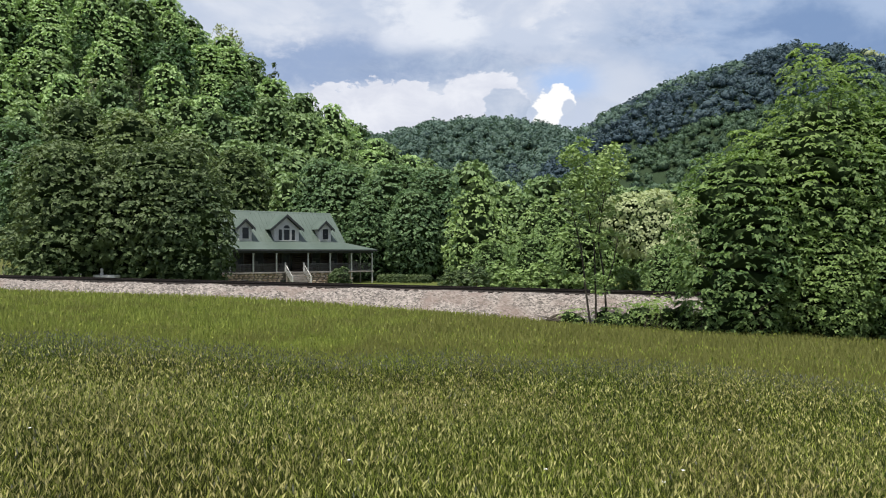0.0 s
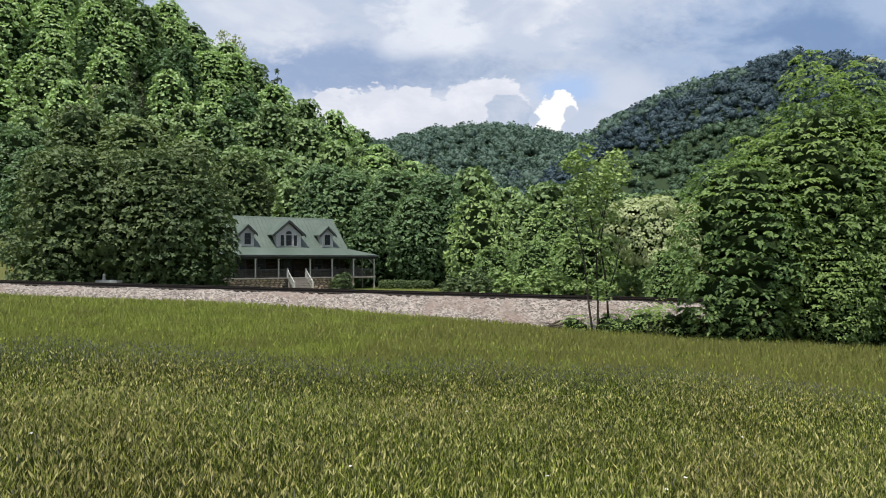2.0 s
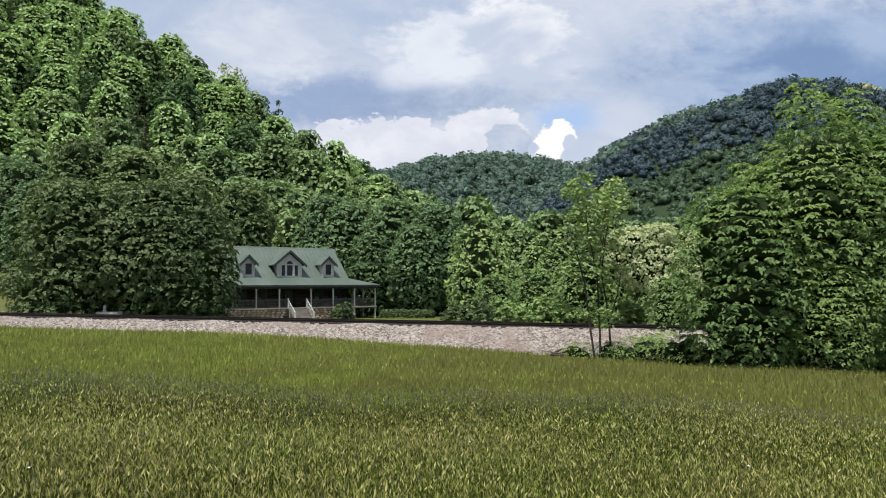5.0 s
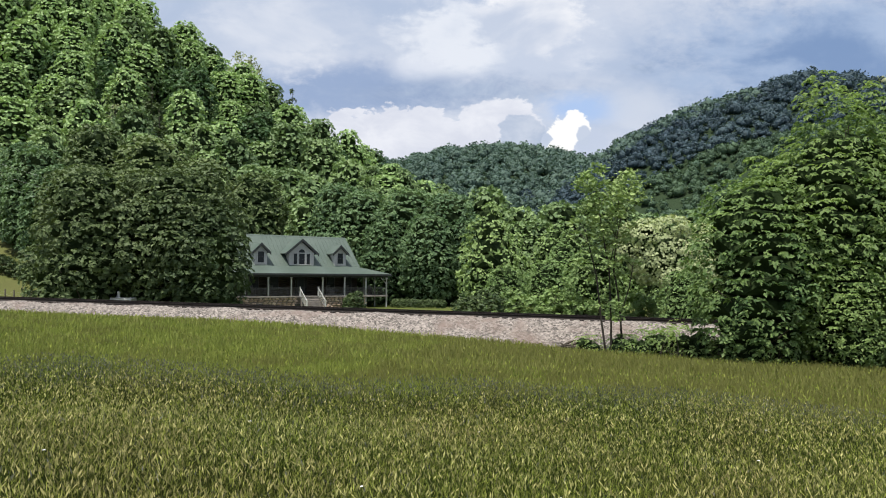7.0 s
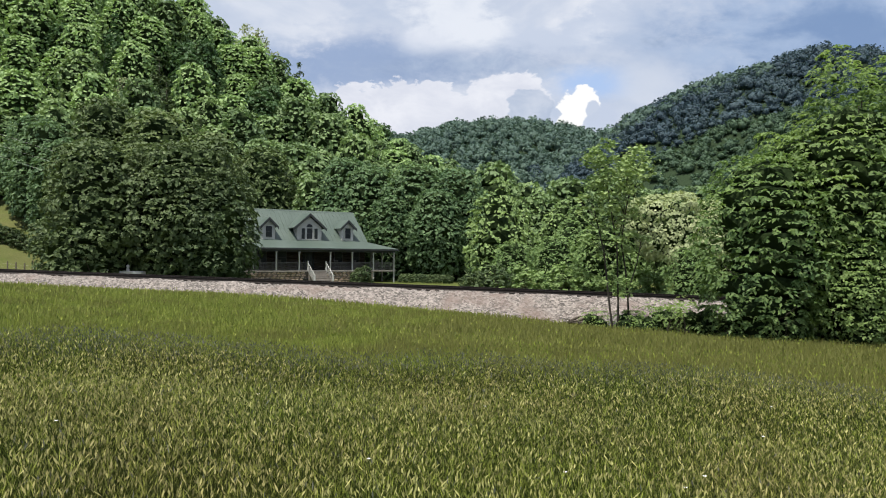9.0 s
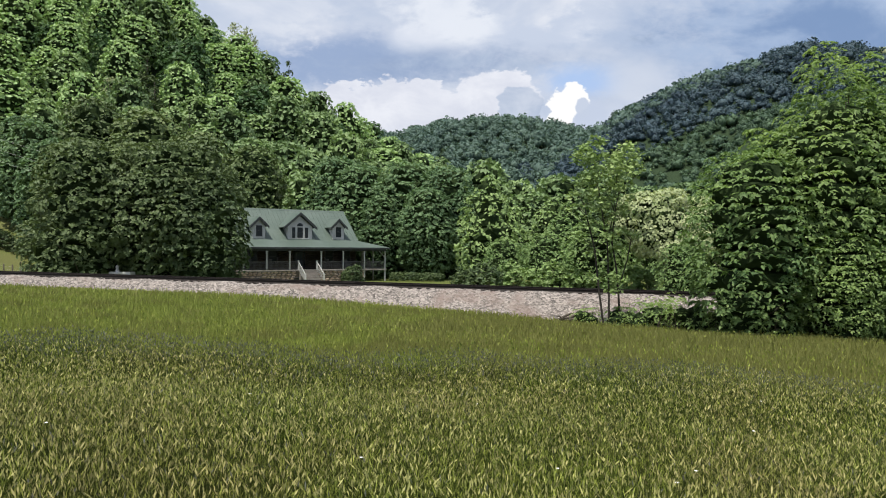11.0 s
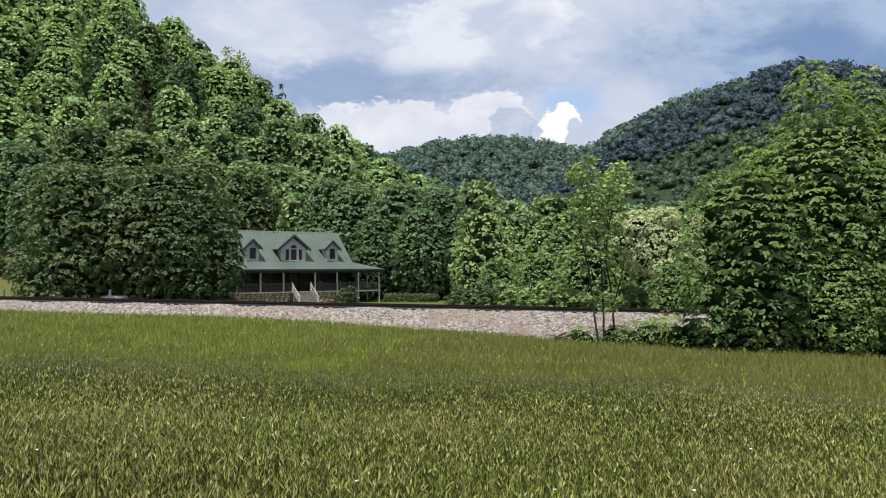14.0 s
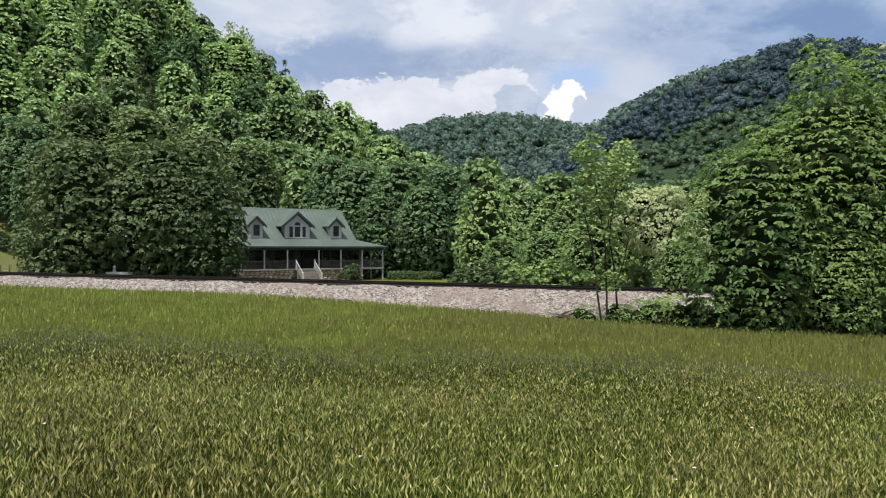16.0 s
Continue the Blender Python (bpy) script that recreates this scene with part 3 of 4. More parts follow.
            paths.append([(p0, r0), (p0 + out * 0.5 + Vector((0, 0, -0.05 * L)), r0 * 0.65), (p0 + out, r0 * 0.2)])
    return tubes(paths, 6)


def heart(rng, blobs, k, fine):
    """Dark lumpy closed shells inside a crown's outer leaves; their colour holds the shade."""
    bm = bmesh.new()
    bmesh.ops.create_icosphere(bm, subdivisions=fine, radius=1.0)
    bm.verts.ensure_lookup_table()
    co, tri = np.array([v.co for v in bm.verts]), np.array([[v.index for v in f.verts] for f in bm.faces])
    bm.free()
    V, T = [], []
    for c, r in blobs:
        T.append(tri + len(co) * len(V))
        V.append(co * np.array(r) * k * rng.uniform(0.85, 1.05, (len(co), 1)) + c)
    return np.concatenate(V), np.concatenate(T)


def tree_meshes(seed, height, width, n, size, leaf, start=0.2, kind="dome", count=9, radius=None, stems=1, core=0.0, **kw):
    rng = np.random.default_rng(seed)
    bl = crown_blobs(rng, height, width, start, kind, count)
    if "tuft" in kw:
        V, Q = tufts(rng, bl, kw.pop("tuft"), size, **kw)
    else:
        V, Q = cards(rng, bl, n, size, **kw)
    T = None
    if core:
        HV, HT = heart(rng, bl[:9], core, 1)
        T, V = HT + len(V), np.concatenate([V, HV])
    crown = mesh_of("crown", V, Q, T, (leaf, SHADE_CORE), np.repeat((0, 1), (len(Q), 0 if T is None else len(T))))
    TV, TQ = limbs(rng, height, width, start, radius or height * 0.017, stems)
    trunk = mesh_of("trunk", TV, TQ, mats=(BARK,), smooth=True)
    return trunk, crown


def plant_tree(meshes, x, y, label, turn=0.0, scale=1.0, tall=1.0, group="", name="tree", category="tree", sink=0.05):
    t = thing(name, Matrix.LocRotScale((x, y, float(land(x, y)) - sink), Euler((0, 0, turn)), (scale, scale, scale * tall)), label, category, group)
    child("trunk", meshes[0], t)
    child("crown", meshes[1], t)
    return t


def make_hill_trees():
    rng = np.random.default_rng(11)
    kinds = []
    for i in range(9):
        kinds.append(tree_meshes(100 + i, 12.5, rng.uniform(8.0, 10.0), 0, 0.36, LEAF_HILL, 0.06, "bushy", 7, flat=0.7, tuft=0.54, per=4, gap=2.0, up=0.95, dome=0.2, droop=0.0, jitter=0.5, shell=(0.90, 1.12), core=0.82))
    pale = [tree_meshes(130 + i, 12.5, 8.4 + i, 0, 0.36, LEAF_HILL_PALE_LIT, 0.08, "ovate", 7, flat=0.7, tuft=0.54, per=4, gap=2.0, up=0.95, dome=0.2, droop=0.0, jitter=0.5, shell=(0.90, 1.12), core=0.82) for i in range(2)]
    dark = tree_meshes(120, 14, 7, 1600, 0.40, LEAF_DARK, 0.1, "cone", 9, flat=0.5)
    bare = tree_meshes(121, 12, 6, 900, 0.27, LEAF_BARE, 0.3, "dome", 7)
    rest_v, rest_q, rest_t, rest_m, rest_mt, base = [], [], [], [], [], 0
    arrays, faces = {}, {}
    for me in [k[1] for k in kinds + pale] + [dark[1], bare[1]]:
        v = np.zeros(len(me.vertices) * 3, np.float32)
        me.vertices.foreach_get("co", v)
        arrays[me.name] = v.reshape(-1, 3)
        faces[me.name] = [np.array([p.vertices[:] for p in me.polygons if len(p.vertices) == k], int).reshape(-1, k) for k in (4, 3)]
    y = 101.0
    while y < 197:
        x = -0.70 * y - 6
        while x < 42:
            px, py = x + rng.uniform(-2.2, 2.2), y + rng.uniform(-2.2, 2.2)
            x += 6.9 + 0.012 * (y - 100)
            h = float(hill_left(np.float64(px), np.float64(py)))
            if px > -8 + (y - 100) * 0.1 and rng.uniform() < 0.25:
                continue
            if px < -50 and py < 112 and px < -0.53 * py:
                continue
            pick = rng.uniform()
            meshes, label = kinds[rng.integers(len(kinds))], "leafy green deciduous tree on the wooded slope"
            # higher trees mostly paler: sun on the upper slope put into their leaves
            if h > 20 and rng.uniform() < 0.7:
                meshes, label = pale[rng.integers(2)], "deciduous tree on the wooded slope, leaves coloured a sunlit yellow-green"
            if pick < 0.07:
                meshes, label = dark, "dark narrow evergreen among the slope's leafy trees"
            elif pick < 0.09 and h > 25:
                meshes, label = bare, "pale thin-leaved tree high on the wooded slope"
            turn, size, tall = rng.uniform(0, 6.28), rng.uniform(0.8, 1.15), rng.uniform(0.85, 1.25)
            if py < 150:
                plant_tree(meshes, px, py, label, turn, size, tall, "trees on the hillside")
                continue
            v = arrays[meshes[1].name]
            c, q = math.cos(turn) * size, math.sin(turn) * size
            rest_v.append(np.stack([v[:, 0] * c - v[:, 1] * q + px, v[:, 0] * q + v[:, 1] * c + py, v[:, 2] * size * tall + float(land(px, py))], -1))
            # tones vary by tree; high up mostly the one with sunlight in it
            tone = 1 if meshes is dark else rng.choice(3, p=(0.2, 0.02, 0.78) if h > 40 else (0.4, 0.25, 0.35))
            quads, tris = faces[meshes[1].name]
            rest_q.append(quads + base)
            rest_t.append(tris + base)
            rest_m.append(np.full(len(quads), tone))
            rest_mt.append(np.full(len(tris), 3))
            base += len(v)
        y += 6.8
    pine = tree_meshes(122, 15.5, 5.8, 2600, 0.32, LEAF_DARK, 0.15, "cone", 12, flat=0.45)
    plant_tree(pine, -44.2, 187, "dark pointed evergreen standing above the ridge", 0.0, 1.1, 1.3)
    for bx, by, k in ((-58.5, 188, 1.12), (-56.0, 190, 1.2), (-53.6, 187, 1.1), (-51.2, 189, 1.05)):
        plant_tree(bare, bx, by, "pale thin-leaved tree standing above the ridge", bx, k, 1.55, "pale trees on the ridge")
    tagged(new("hilltop_woods", mesh_of("hilltop_woods", np.concatenate(rest_v), np.concatenate(rest_q), np.concatenate(rest_t), (LEAF_HILL, LEAF_HILL_DEEP, LEAF_HILL_PALE_LIT, SHADE_CORE), np.concatenate(rest_m + rest_mt))), "dense green woods along the top of the slope", "woods", kind="stuff")


def make_far_woods():
    """Woods on the two far hills, too many to count."""
    bm = bmesh.new()
    bmesh.ops.create_icosphere(bm, subdivisions=1, radius=1.0)
    bm.verts.ensure_lookup_table()
    ball, ball_t = np.array([v.co for v in bm.verts]), np.array([[v.index for v in f.verts] for f in bm.faces])
    bm.free()
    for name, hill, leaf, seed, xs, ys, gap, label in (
            ("far_woods", hill_mid, LEAF_FAR_HAZE, 31, (-130, 175), (400, 625), 4.5, "distant woods covering the middle hill, blue haze in the leaf colour"),
            ("ridge_woods", hill_right, LEAF_RIDGE_HAZE, 32, (40, 330), (225, 460), 3.7, "dark distant woods covering the high ridge, blue haze in the leaf colour")):
        rng = np.random.default_rng(seed)
        right = hill is hill_right
        allV, allQ, allM, allT, allMT, base = [], [], [], [], [], 0
        count = int((xs[1] - xs[0]) * (ys[1] - ys[0]) / gap ** 2)
        for px, py in zip(rng.uniform(*xs, count), rng.uniform(*ys, count)):
            if px / py > 0.68 or px / py < -0.16:
                continue
            z = float(land(px, py))
            if z < 14:
                continue
            w = (4.4 + 6.5 * rng.uniform() ** 2) * (py / 460 if right else 1.1)
            h = w * rng.uniform(0.6, 1.05)
            bl = [((0, 0, h * 0.45), (w * 0.46 * rng.uniform(0.8, 1.25), w * 0.46, h * 0.5))]
            V, Q = cards(rng, bl, 42, 0.088 * w, 0.8, 0.75, -0.2, (0.80, 1.12), upness=0.15)
            # trees on the near lobe take the colour that holds sunlight
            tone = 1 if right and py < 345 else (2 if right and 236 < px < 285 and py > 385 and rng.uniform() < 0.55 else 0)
            for c, r in bl:
                lump = ball * np.array(r) * rng.uniform(0.60, 0.95, (len(ball), 1)) + c
                allT.append(ball_t + base + len(V))
                allMT.append(np.full(len(ball_t), tone))
                V = np.concatenate([V, lump])
            allV.append(V + (px, py, z))
            allQ.append(Q + base)
            allM.append(np.full(len(Q), tone))
            base += len(V)
        tagged(new(name, mesh_of(name, np.concatenate(allV), np.concatenate(allQ), np.concatenate(allT), mats=(leaf, LEAF_LOBE_LIT, LEAF_BARE), index=np.concatenate(allM + allMT), smooth=True)), label, "woods", kind="stuff")


def make_near_trees():
    rng = np.random.default_rng(21)
    # two broad dense trees beside the house
    a = tree_meshes(201, 12.6, 9.6, 0, 0.185, LEAF_DARK, 0.0, "ovate", 9, 0.28, flat=0.6, tuft=0.34, per=8, gap=2.05, up=0.9, dome=0.2, droop=0.05, jitter=0.4, layer=0.45, shell=(0.90, 1.12), core=0.88)
    b = tree_meshes(202, 12.8, 12.4, 0, 0.185, LEAF_DARK, 0.0, "ovate", 9, 0.30, flat=0.6, tuft=0.34, per=8, gap=2.05, up=0.9, dome=0.2, droop=0.05, jitter=0.4, layer=0.45, shell=(0.90, 1.12), core=0.88)
    c = tree_meshes(203, 9.8, 8.6, 0, 0.185, LEAF_DARK, 0.05, "ovate", 7, 0.22, flat=0.6, tuft=0.34, per=8, gap=2.05, up=0.9, dome=0.2, droop=0.05, jitter=0.4, layer=0.45, shell=(0.90, 1.12), core=0.88)
    plant_tree(a, -32.5, 62, "broad dense dark-green maple with leaves to the ground", 0.3, group="maples beside the house")
    plant_tree(b, -25.8, 65, "wide dense dark-green maple half hiding the house", 1.1, group="maples beside the house")
    plant_tree(c, -22.9, 63, "lower dark-green maple touching the porch", 2.0, group="maples beside the house")
    # taller trees right behind them
    d = [tree_meshes(210 + i, 17, 10, 0, 0.27, LEAF_HILL_MID, 0.06, "ovate", 9, flat=0.65, tuft=0.46, per=5, gap=2.0, up=0.9, dome=0.2, droop=0.02, jitter=0.4, shell=(0.88, 1.14), core=0.88) for i in range(2)]
    for x, y, s, k in ((-45.5, 104, 1.25, 0), (-54.5, 106, 1.2, 1), (-37.5, 103, 1.1, 1), (-29.5, 104, 1.0, 0), (-48, 90, 0.95, 1), (-40, 88, 0.95, 0)):
        plant_tree(d[k], x, y, "tall leafy green tree behind the house yard", rng.uniform(0, 6), s, 1.0, "trees behind the yard")
    # dark trees on the other side of the house
    e = [tree_meshes(220 + i, 14.5, 9.5, 0, 0.235, LEAF_EDGE_DARK, 0.02, "bushy", 8, flat=0.6, tuft=0.41, per=6, gap=2.0, up=0.9, dome=0.2, droop=0.02, jitter=0.4, shell=(0.88, 1.13), core=0.88) for i in range(3)]
    for x, y, s, k in ((-12.5, 98, 1.0, 0), (-6.5, 95, 1.02, 1), (-1.0, 92, 0.95, 0), (2.2, 90, 0.72, 1), (-16.5, 101, 1.08, 2), (-3.5, 88, 0.75, 0), (-9.2, 92, 0.72, 1)):
        plant_tree(e[k], x, y, "dark green leafy tree at the edge of the yard", rng.uniform(0, 6), s, 1.0, "trees at the yard's edge")
    # dark leaves here stand for the shade along the wood's edge
    for x, y, k in ((-60.5, 101, 0), (-55.0, 97, 2), (-64.5, 105, 1)):
        plant_tree(e[k], x, y, "leafy tree at the pasture's upper edge, shade in its dark leaf colour", rng.uniform(0, 6), 1.0, 1.0, "trees above the pasture")
    # light green thicket further along the railway
    f = [tree_meshes(230 + i, 9.5, 6.5, 0, 0.19, LEAF_BRIGHT, 0.02, "pointed", 7, 0.1, flat=0.6, tuft=0.37, per=5, gap=1.95, up=0.9, dome=0.2, droop=0.02, jitter=0.4, shell=(0.88, 1.14), core=0.86) for i in range(3)]
    for i in range(34):
        x, y = rng.uniform(3, 44), rng.uniform(68, 112)
        if x / y < 0.045 or x / y > 0.46:
            continue
        plant_tree(f[i % 3], x, y, "light green young tree in the thicket past the track", rng.uniform(0, 6), rng.uniform(0.75, 1.1), rng.uniform(0.85, 1.2), "thicket past the track")
    low = [tree_meshes(245 + i, 2.2, 3.0, 1500, 0.17, m, 0.0, "dome", 5, 0.03, 3, flat=0.55, jitter=0.35, clump=0.28) for i, m in enumerate((LEAF_DARK, LEAF_BRIGHT))]
    for i in range(20):
        x = 0.5 + i * 1.2
        plant_tree(low[0 if x < 4 else 1], x + rng.uniform(-0.4, 0.4), 64 - 0.38 * (x + 8) + rng.uniform(-1.5, 3.0), "leafy undergrowth shrub past the track", rng.uniform(0, 6), rng.uniform(0.7, 1.15), 1.0, "undergrowth past the track", "shrub", "bush")
    # row of dark shrubs added to make the shaded band above the pasture
    for i in range(12):
        x = -66.0 + 1.25 * i
        plant_tree(low[0], x + rng.uniform(-0.4, 0.4), 93.5 - 0.25 * i + rng.uniform(-0.8, 0.8), "leafy shrub added as a dark shade band above the pasture", rng.uniform(0, 6), rng.uniform(0.7, 1.1), 1.0, "shrubs above the pasture", "shrub", "bush")
    g = tree_meshes(240, 8.2, 6.6, 0, 0.11, LEAF_CREAM, 0.30, "egg", 7, 0.12, flat=0.7, tuft=0.27, per=10, gap=1.5, up=0.4, core=0.85)
    plant_tree(g, 15.3, 51.5, "tree covered in cream-white blossom past the track", 0.5, name="blossom_tree")
    h = [tree_meshes(250 + i, 6.2, 5.6, 0, 0.13, LEAF_BRIGHT, 0.02, "bushy", 6, 0.1, flat=0.6, tuft=0.28, per=7, gap=1.95, up=0.9, dome=0.2, droop=0.02, jitter=0.4, shell=(0.88, 1.14), core=0.86) for i in range(2)]
    for i, (x, y, s) in enumerate(((11.5, 58, 0.9), (20.5, 57, 1.0), (15.4, 48.5, 0.6), (24, 55, 1.05), (8.0, 62, 0.75), (4.6, 66, 0.7), (28, 58, 1.1), (19, 50, 0.62))):
        plant_tree(h[i % 2], x, y, "bushy light green tree just past the track", i * 1.3, s, 1.0, "bushy trees past the track")


def make_edge_trees():
    """The leafy clump at the field's edge, this side of the track."""
    rng = np.random.default_rng(41)
    kw = dict(flat=0.55, tuft=0.25, per=8, gap=1.85, up=1.3, dome=0.2, droop=0.25, layer=0.38, shell=(0.82, 1.14), core=0.80)
    tall = tree_meshes(301, 12.2, 6.2, 0, 0.105, LEAF_EDGE_LIT, 0.02, "pointed", 11, 0.16, 2, **kw)
    wide = tree_meshes(302, 7.4, 5.8, 0, 0.105, LEAF_EDGE, 0.03, "bushy", 8, 0.12, 2, **kw)
    mid = tree_meshes(303, 9.4, 5.4, 0, 0.105, LEAF_EDGE, 0.05, "bushy", 9, 0.13, 1, **kw)
    for m, x, y, turn, s, label in (
            (tall, 15.75, 29.6, 0.4, 0.98, "tall pointed green tree at the field's edge, leaves coloured sunlit"),
            (wide, 12.4, 29.4, 1.9, 0.98, "wide bushy green tree at the field's edge"),
            (mid, 14.0, 31.2, 3.0, 0.92, "dense green tree at the field's edge"),
            (mid, 18.8, 29.2, 5.0, 1.02, "dense green tree at the field's edge"),
            (tall, 17.7, 30.2, 2.2, 0.96, "tall pointed green tree at the field's edge, leaves coloured sunlit"),
            (mid, 20.6, 31.6, 1.2, 1.12, "dense green tree at the field's edge"),
            (wide, 15.2, 27.8, 4.1, 0.55, "low bushy green tree at the field's edge"),
            (wide, 18.0, 27.4, 0.9, 0.62, "low bushy green tree at the field's edge")):
        plant_tree(m, x, y, label, turn, s, 1.0, "trees at the field's edge")
    bush = tree_meshes(310, 1.5, 2.4, 0, 0.085, LEAF_EDGE_LIT, 0.0, "dome", 4, 0.03, 3, **kw)
    for x, y, s in ((8.9, 32.4, 0.85), (10.1, 31.6, 1.0), (7.9, 33.2, 0.7), (11.2, 30.6, 0.95), (12.6, 28.4, 0.85), (6.4, 33.9, 0.6), (9.5, 33.0, 0.9)):
        plant_tree(bush, x, y, "low leafy green bush at the foot of the bank", rng.uniform(0, 6), s, 1.0, "bushes below the bank", "bush", "bush")


def make_sapling():
    """A slim tree of three stems with an open crown."""
    rng = np.random.default_rng(52)
    x, y = 7.25, 33.0
    t = thing("sapling", pose(x, y, float(land(x, y)) - 0.05), "slim three-stemmed young tree with sparse pale leaves", "tree")
    paths, blobs = [], []
    stems = (
        ((-0.30, 0.00), (-0.50, 1.7), (-0.75, 3.7), (-1.05, 4.9), (-1.25, 5.8)),
        ((-0.05, 0.00), (-0.08, 1.5), (-0.15, 3.9), (-0.40, 5.6), (-0.60, 6.8), (-0.55, 7.8)),
        ((-0.15, 3.9), (0.10, 5.1), (0.22, 6.2), (0.30, 7.5)),
        ((0.45, 0.00), (0.38, 1.9), (0.28, 2.8), (0.05, 4.0), (0.15, 5.3), (0.45, 6.6)),
        ((0.38, 1.9), (0.75, 3.2), (0.95, 4.2)))
    for k, stem in enumerate(stems):
        paths.append([((px, 0.12 * math.sin(2 * k + pz), pz), 0.043 * (1.12 - pz / 8.6) * (0.6 if k in (2, 4) else 1.0) + 0.006) for px, pz in stem])
        for (ax, az), (cx, cz) in zip(stem[:-1], stem[1:]):
            for j in range(4):
                f = rng.uniform(0, 1)
                p0 = Vector((ax + (cx - ax) * f, 0.0, az + (cz - az) * f))
                if p0.z < 3.4:
                    continue
                w, L = rng.uniform(0, 6.28), rng.uniform(0.5, 1.15)
                out = Vector((math.cos(w) * L, math.sin(w) * L, 0.8 * L))
                paths.append([(p0, 0.016), (p0 + out * 0.5, 0.010), (p0 + out, 0.004)])
                blobs.append((tuple(p0 + out), (0.34, 0.34, 0.2)))
    for i in range(64):
        z = 5.2 + 3.5 * rng.uniform(0, 1) ** 0.75
        r = 1.55 * math.sqrt(max(0.05, 1 - ((z - 7.2) / 2.1) ** 2))
        w, q = rng.uniform(0, 6.28), r * math.sqrt(rng.uniform(0, 1))
        k = rng.uniform(0.22, 0.42)
        blobs.append(((q * math.cos(w) - 0.2, q * math.sin(w), z), (k * 1.2, k * 1.2, k * 0.75)))
    TV, TQ = tubes(paths, 6)
    child("trunk", mesh_of("trunk", TV, TQ, mats=(STEM,), smooth=True), t)
    for i in range(26):
        z, w = rng.uniform(1.6, 5.4), rng.uniform(0, 6.28)
        q, k = rng.uniform(0.1, 1.0) * (0.7 + 0.12 * z), rng.uniform(0.16, 0.30)
        blobs.append(((q * math.cos(w) - 0.15, q * math.sin(w), z), (k * 1.3, k * 1.3, k * 0.7)))
    V, Q = cards(rng, blobs, 3700, 0.105, 0.6, 0.6, -0.9, (0.2, 1.2), -0.1, 0.5)
    child("crown", mesh_of("crown", V, Q, mats=(LEAF_SAPLING,)), t)


make_hill_trees()
make_far_woods()
make_near_trees()
make_edge_trees()
make_sapling()


# ---------------------------------------------------------------- house
def make_house():
    hx, hy = -17.3, 78.0
    rz = 34.0
    house = thing("house", pose(hx, hy, -1.75, 0, 0, rz), "grey-walled house with green metal roof, dormers and wraparound porch", "house")
    deck, eave, top, ridge = 1.42, 3.92, 4.75, 8.45
    L, R, W, back = -5.6, 8.4, 2.7, 11.1
    mid = (W + back) / 2
    # walls of dark logs, with the openings of door and windows cut out as recesses
    wall = part("wall", box(L, R, W, back, 0.0, top, 0.02), LOG, house, "dark brown log wall in the porch's shade")
    for i in range(14):
        z = deck + 0.12 + i * 0.23
        if z < top - 0.1:
            bm = bmesh.new()
            bmesh.ops.create_cone(bm, cap_ends=True, segments=8, radius1=0.12, radius2=0.12, depth=R - L, matrix=Matrix.Translation(((L + R) / 2, W + 0.01, z)) @ Matrix.Rotation(radians(90), 4, "Y"))
            part("log", bm, LOG, wall)
    for gx in (L, R):
        part("gable", prism(((W, top), (back, top), (mid, ridge - 0.1)), "x", gx - 0.06, gx + 0.06), SIDING, house, "grey sided gable end")
    # main roof: two slopes with standing seams
    ov = 0.35
    for side, y0 in (("front", W - 0.05), ("rear", back + 0.05)):
        roof = part("roof", slab(((L - ov, y0, top), (R + ov, y0, top), (R + ov, mid, ridge), (L - ov, mid, ridge)), 0.12), ROOF, house, "green metal roof slope")
        if side == "front":
            for i in range(31):
                x = L - ov + 0.02 + i * (R - L + 2 * ov - 0.04) / 30
                part("seam", slab(((x - 0.02, y0, top + 0.035), (x + 0.02, y0, top + 0.035), (x + 0.02, mid, ridge + 0.035), (x - 0.02, mid, ridge + 0.035)), 0.05), ROOF, roof)
    part("ridge_cap", prism(((mid - 0.16, ridge - 0.12), (mid + 0.16, ridge - 0.12), (mid, ridge + 0.05)), "x", L - ov, R + ov), ROOF, house)
    for gx in (L - ov, R + ov):
        part("rake_board", slab(((gx - 0.03, W - 0.05, top - 0.02), (gx + 0.03, W - 0.05, top - 0.02), (gx + 0.03, mid, ridge - 0.02), (gx - 0.03, mid, ridge - 0.02)), 0.24), TRIM, house)
    # porch roof on three sides
    pl, pr, pf = L - W - 0.35, R + W + 0.35, -0.35
    part("porch_roof", slab(((pl, pf, eave), (pr, pf, eave), (R + 0.1, W, top + 0.03), (L - 0.1, W, top + 0.03)), 0.10), ROOF, house, "green metal porch roof")
    part("porch_roof", slab(((pr, pf, eave), (pr, back, eave), (R + 0.1, back, top + 0.03), (R + 0.1, W, top + 0.03)), 0.10), ROOF, house, "green metal porch roof")
    part("porch_roof", slab(((pl, back, eave), (pl, pf, eave), (L - 0.1, W, top + 0.03), (L - 0.1, back, top + 0.03)), 0.10), ROOF, house, "green metal porch roof")
    part("fascia", box(pl, pr, pf - 0.03, pf + 0.05, eave - 0.20, eave - 0.01), TRIM, house, "dark fascia board")
    for fx in (pl, pr):
        part("fascia", box(fx - 0.04, fx + 0.04, pf + 0.06, back, eave - 0.20, eave - 0.01), TRIM, house, "dark fascia board")
    part("porch_ceiling", box(pl + 0.1, pr - 0.1, pf + 0.1, W - 0.15, eave - 0.16, eave - 0.12), LOG, house)
    part("beam", box(L - W + 0.02, R + W - 0.02, -0.02, 0.14, eave - 0.42, eave - 0.2), TRIM, house)
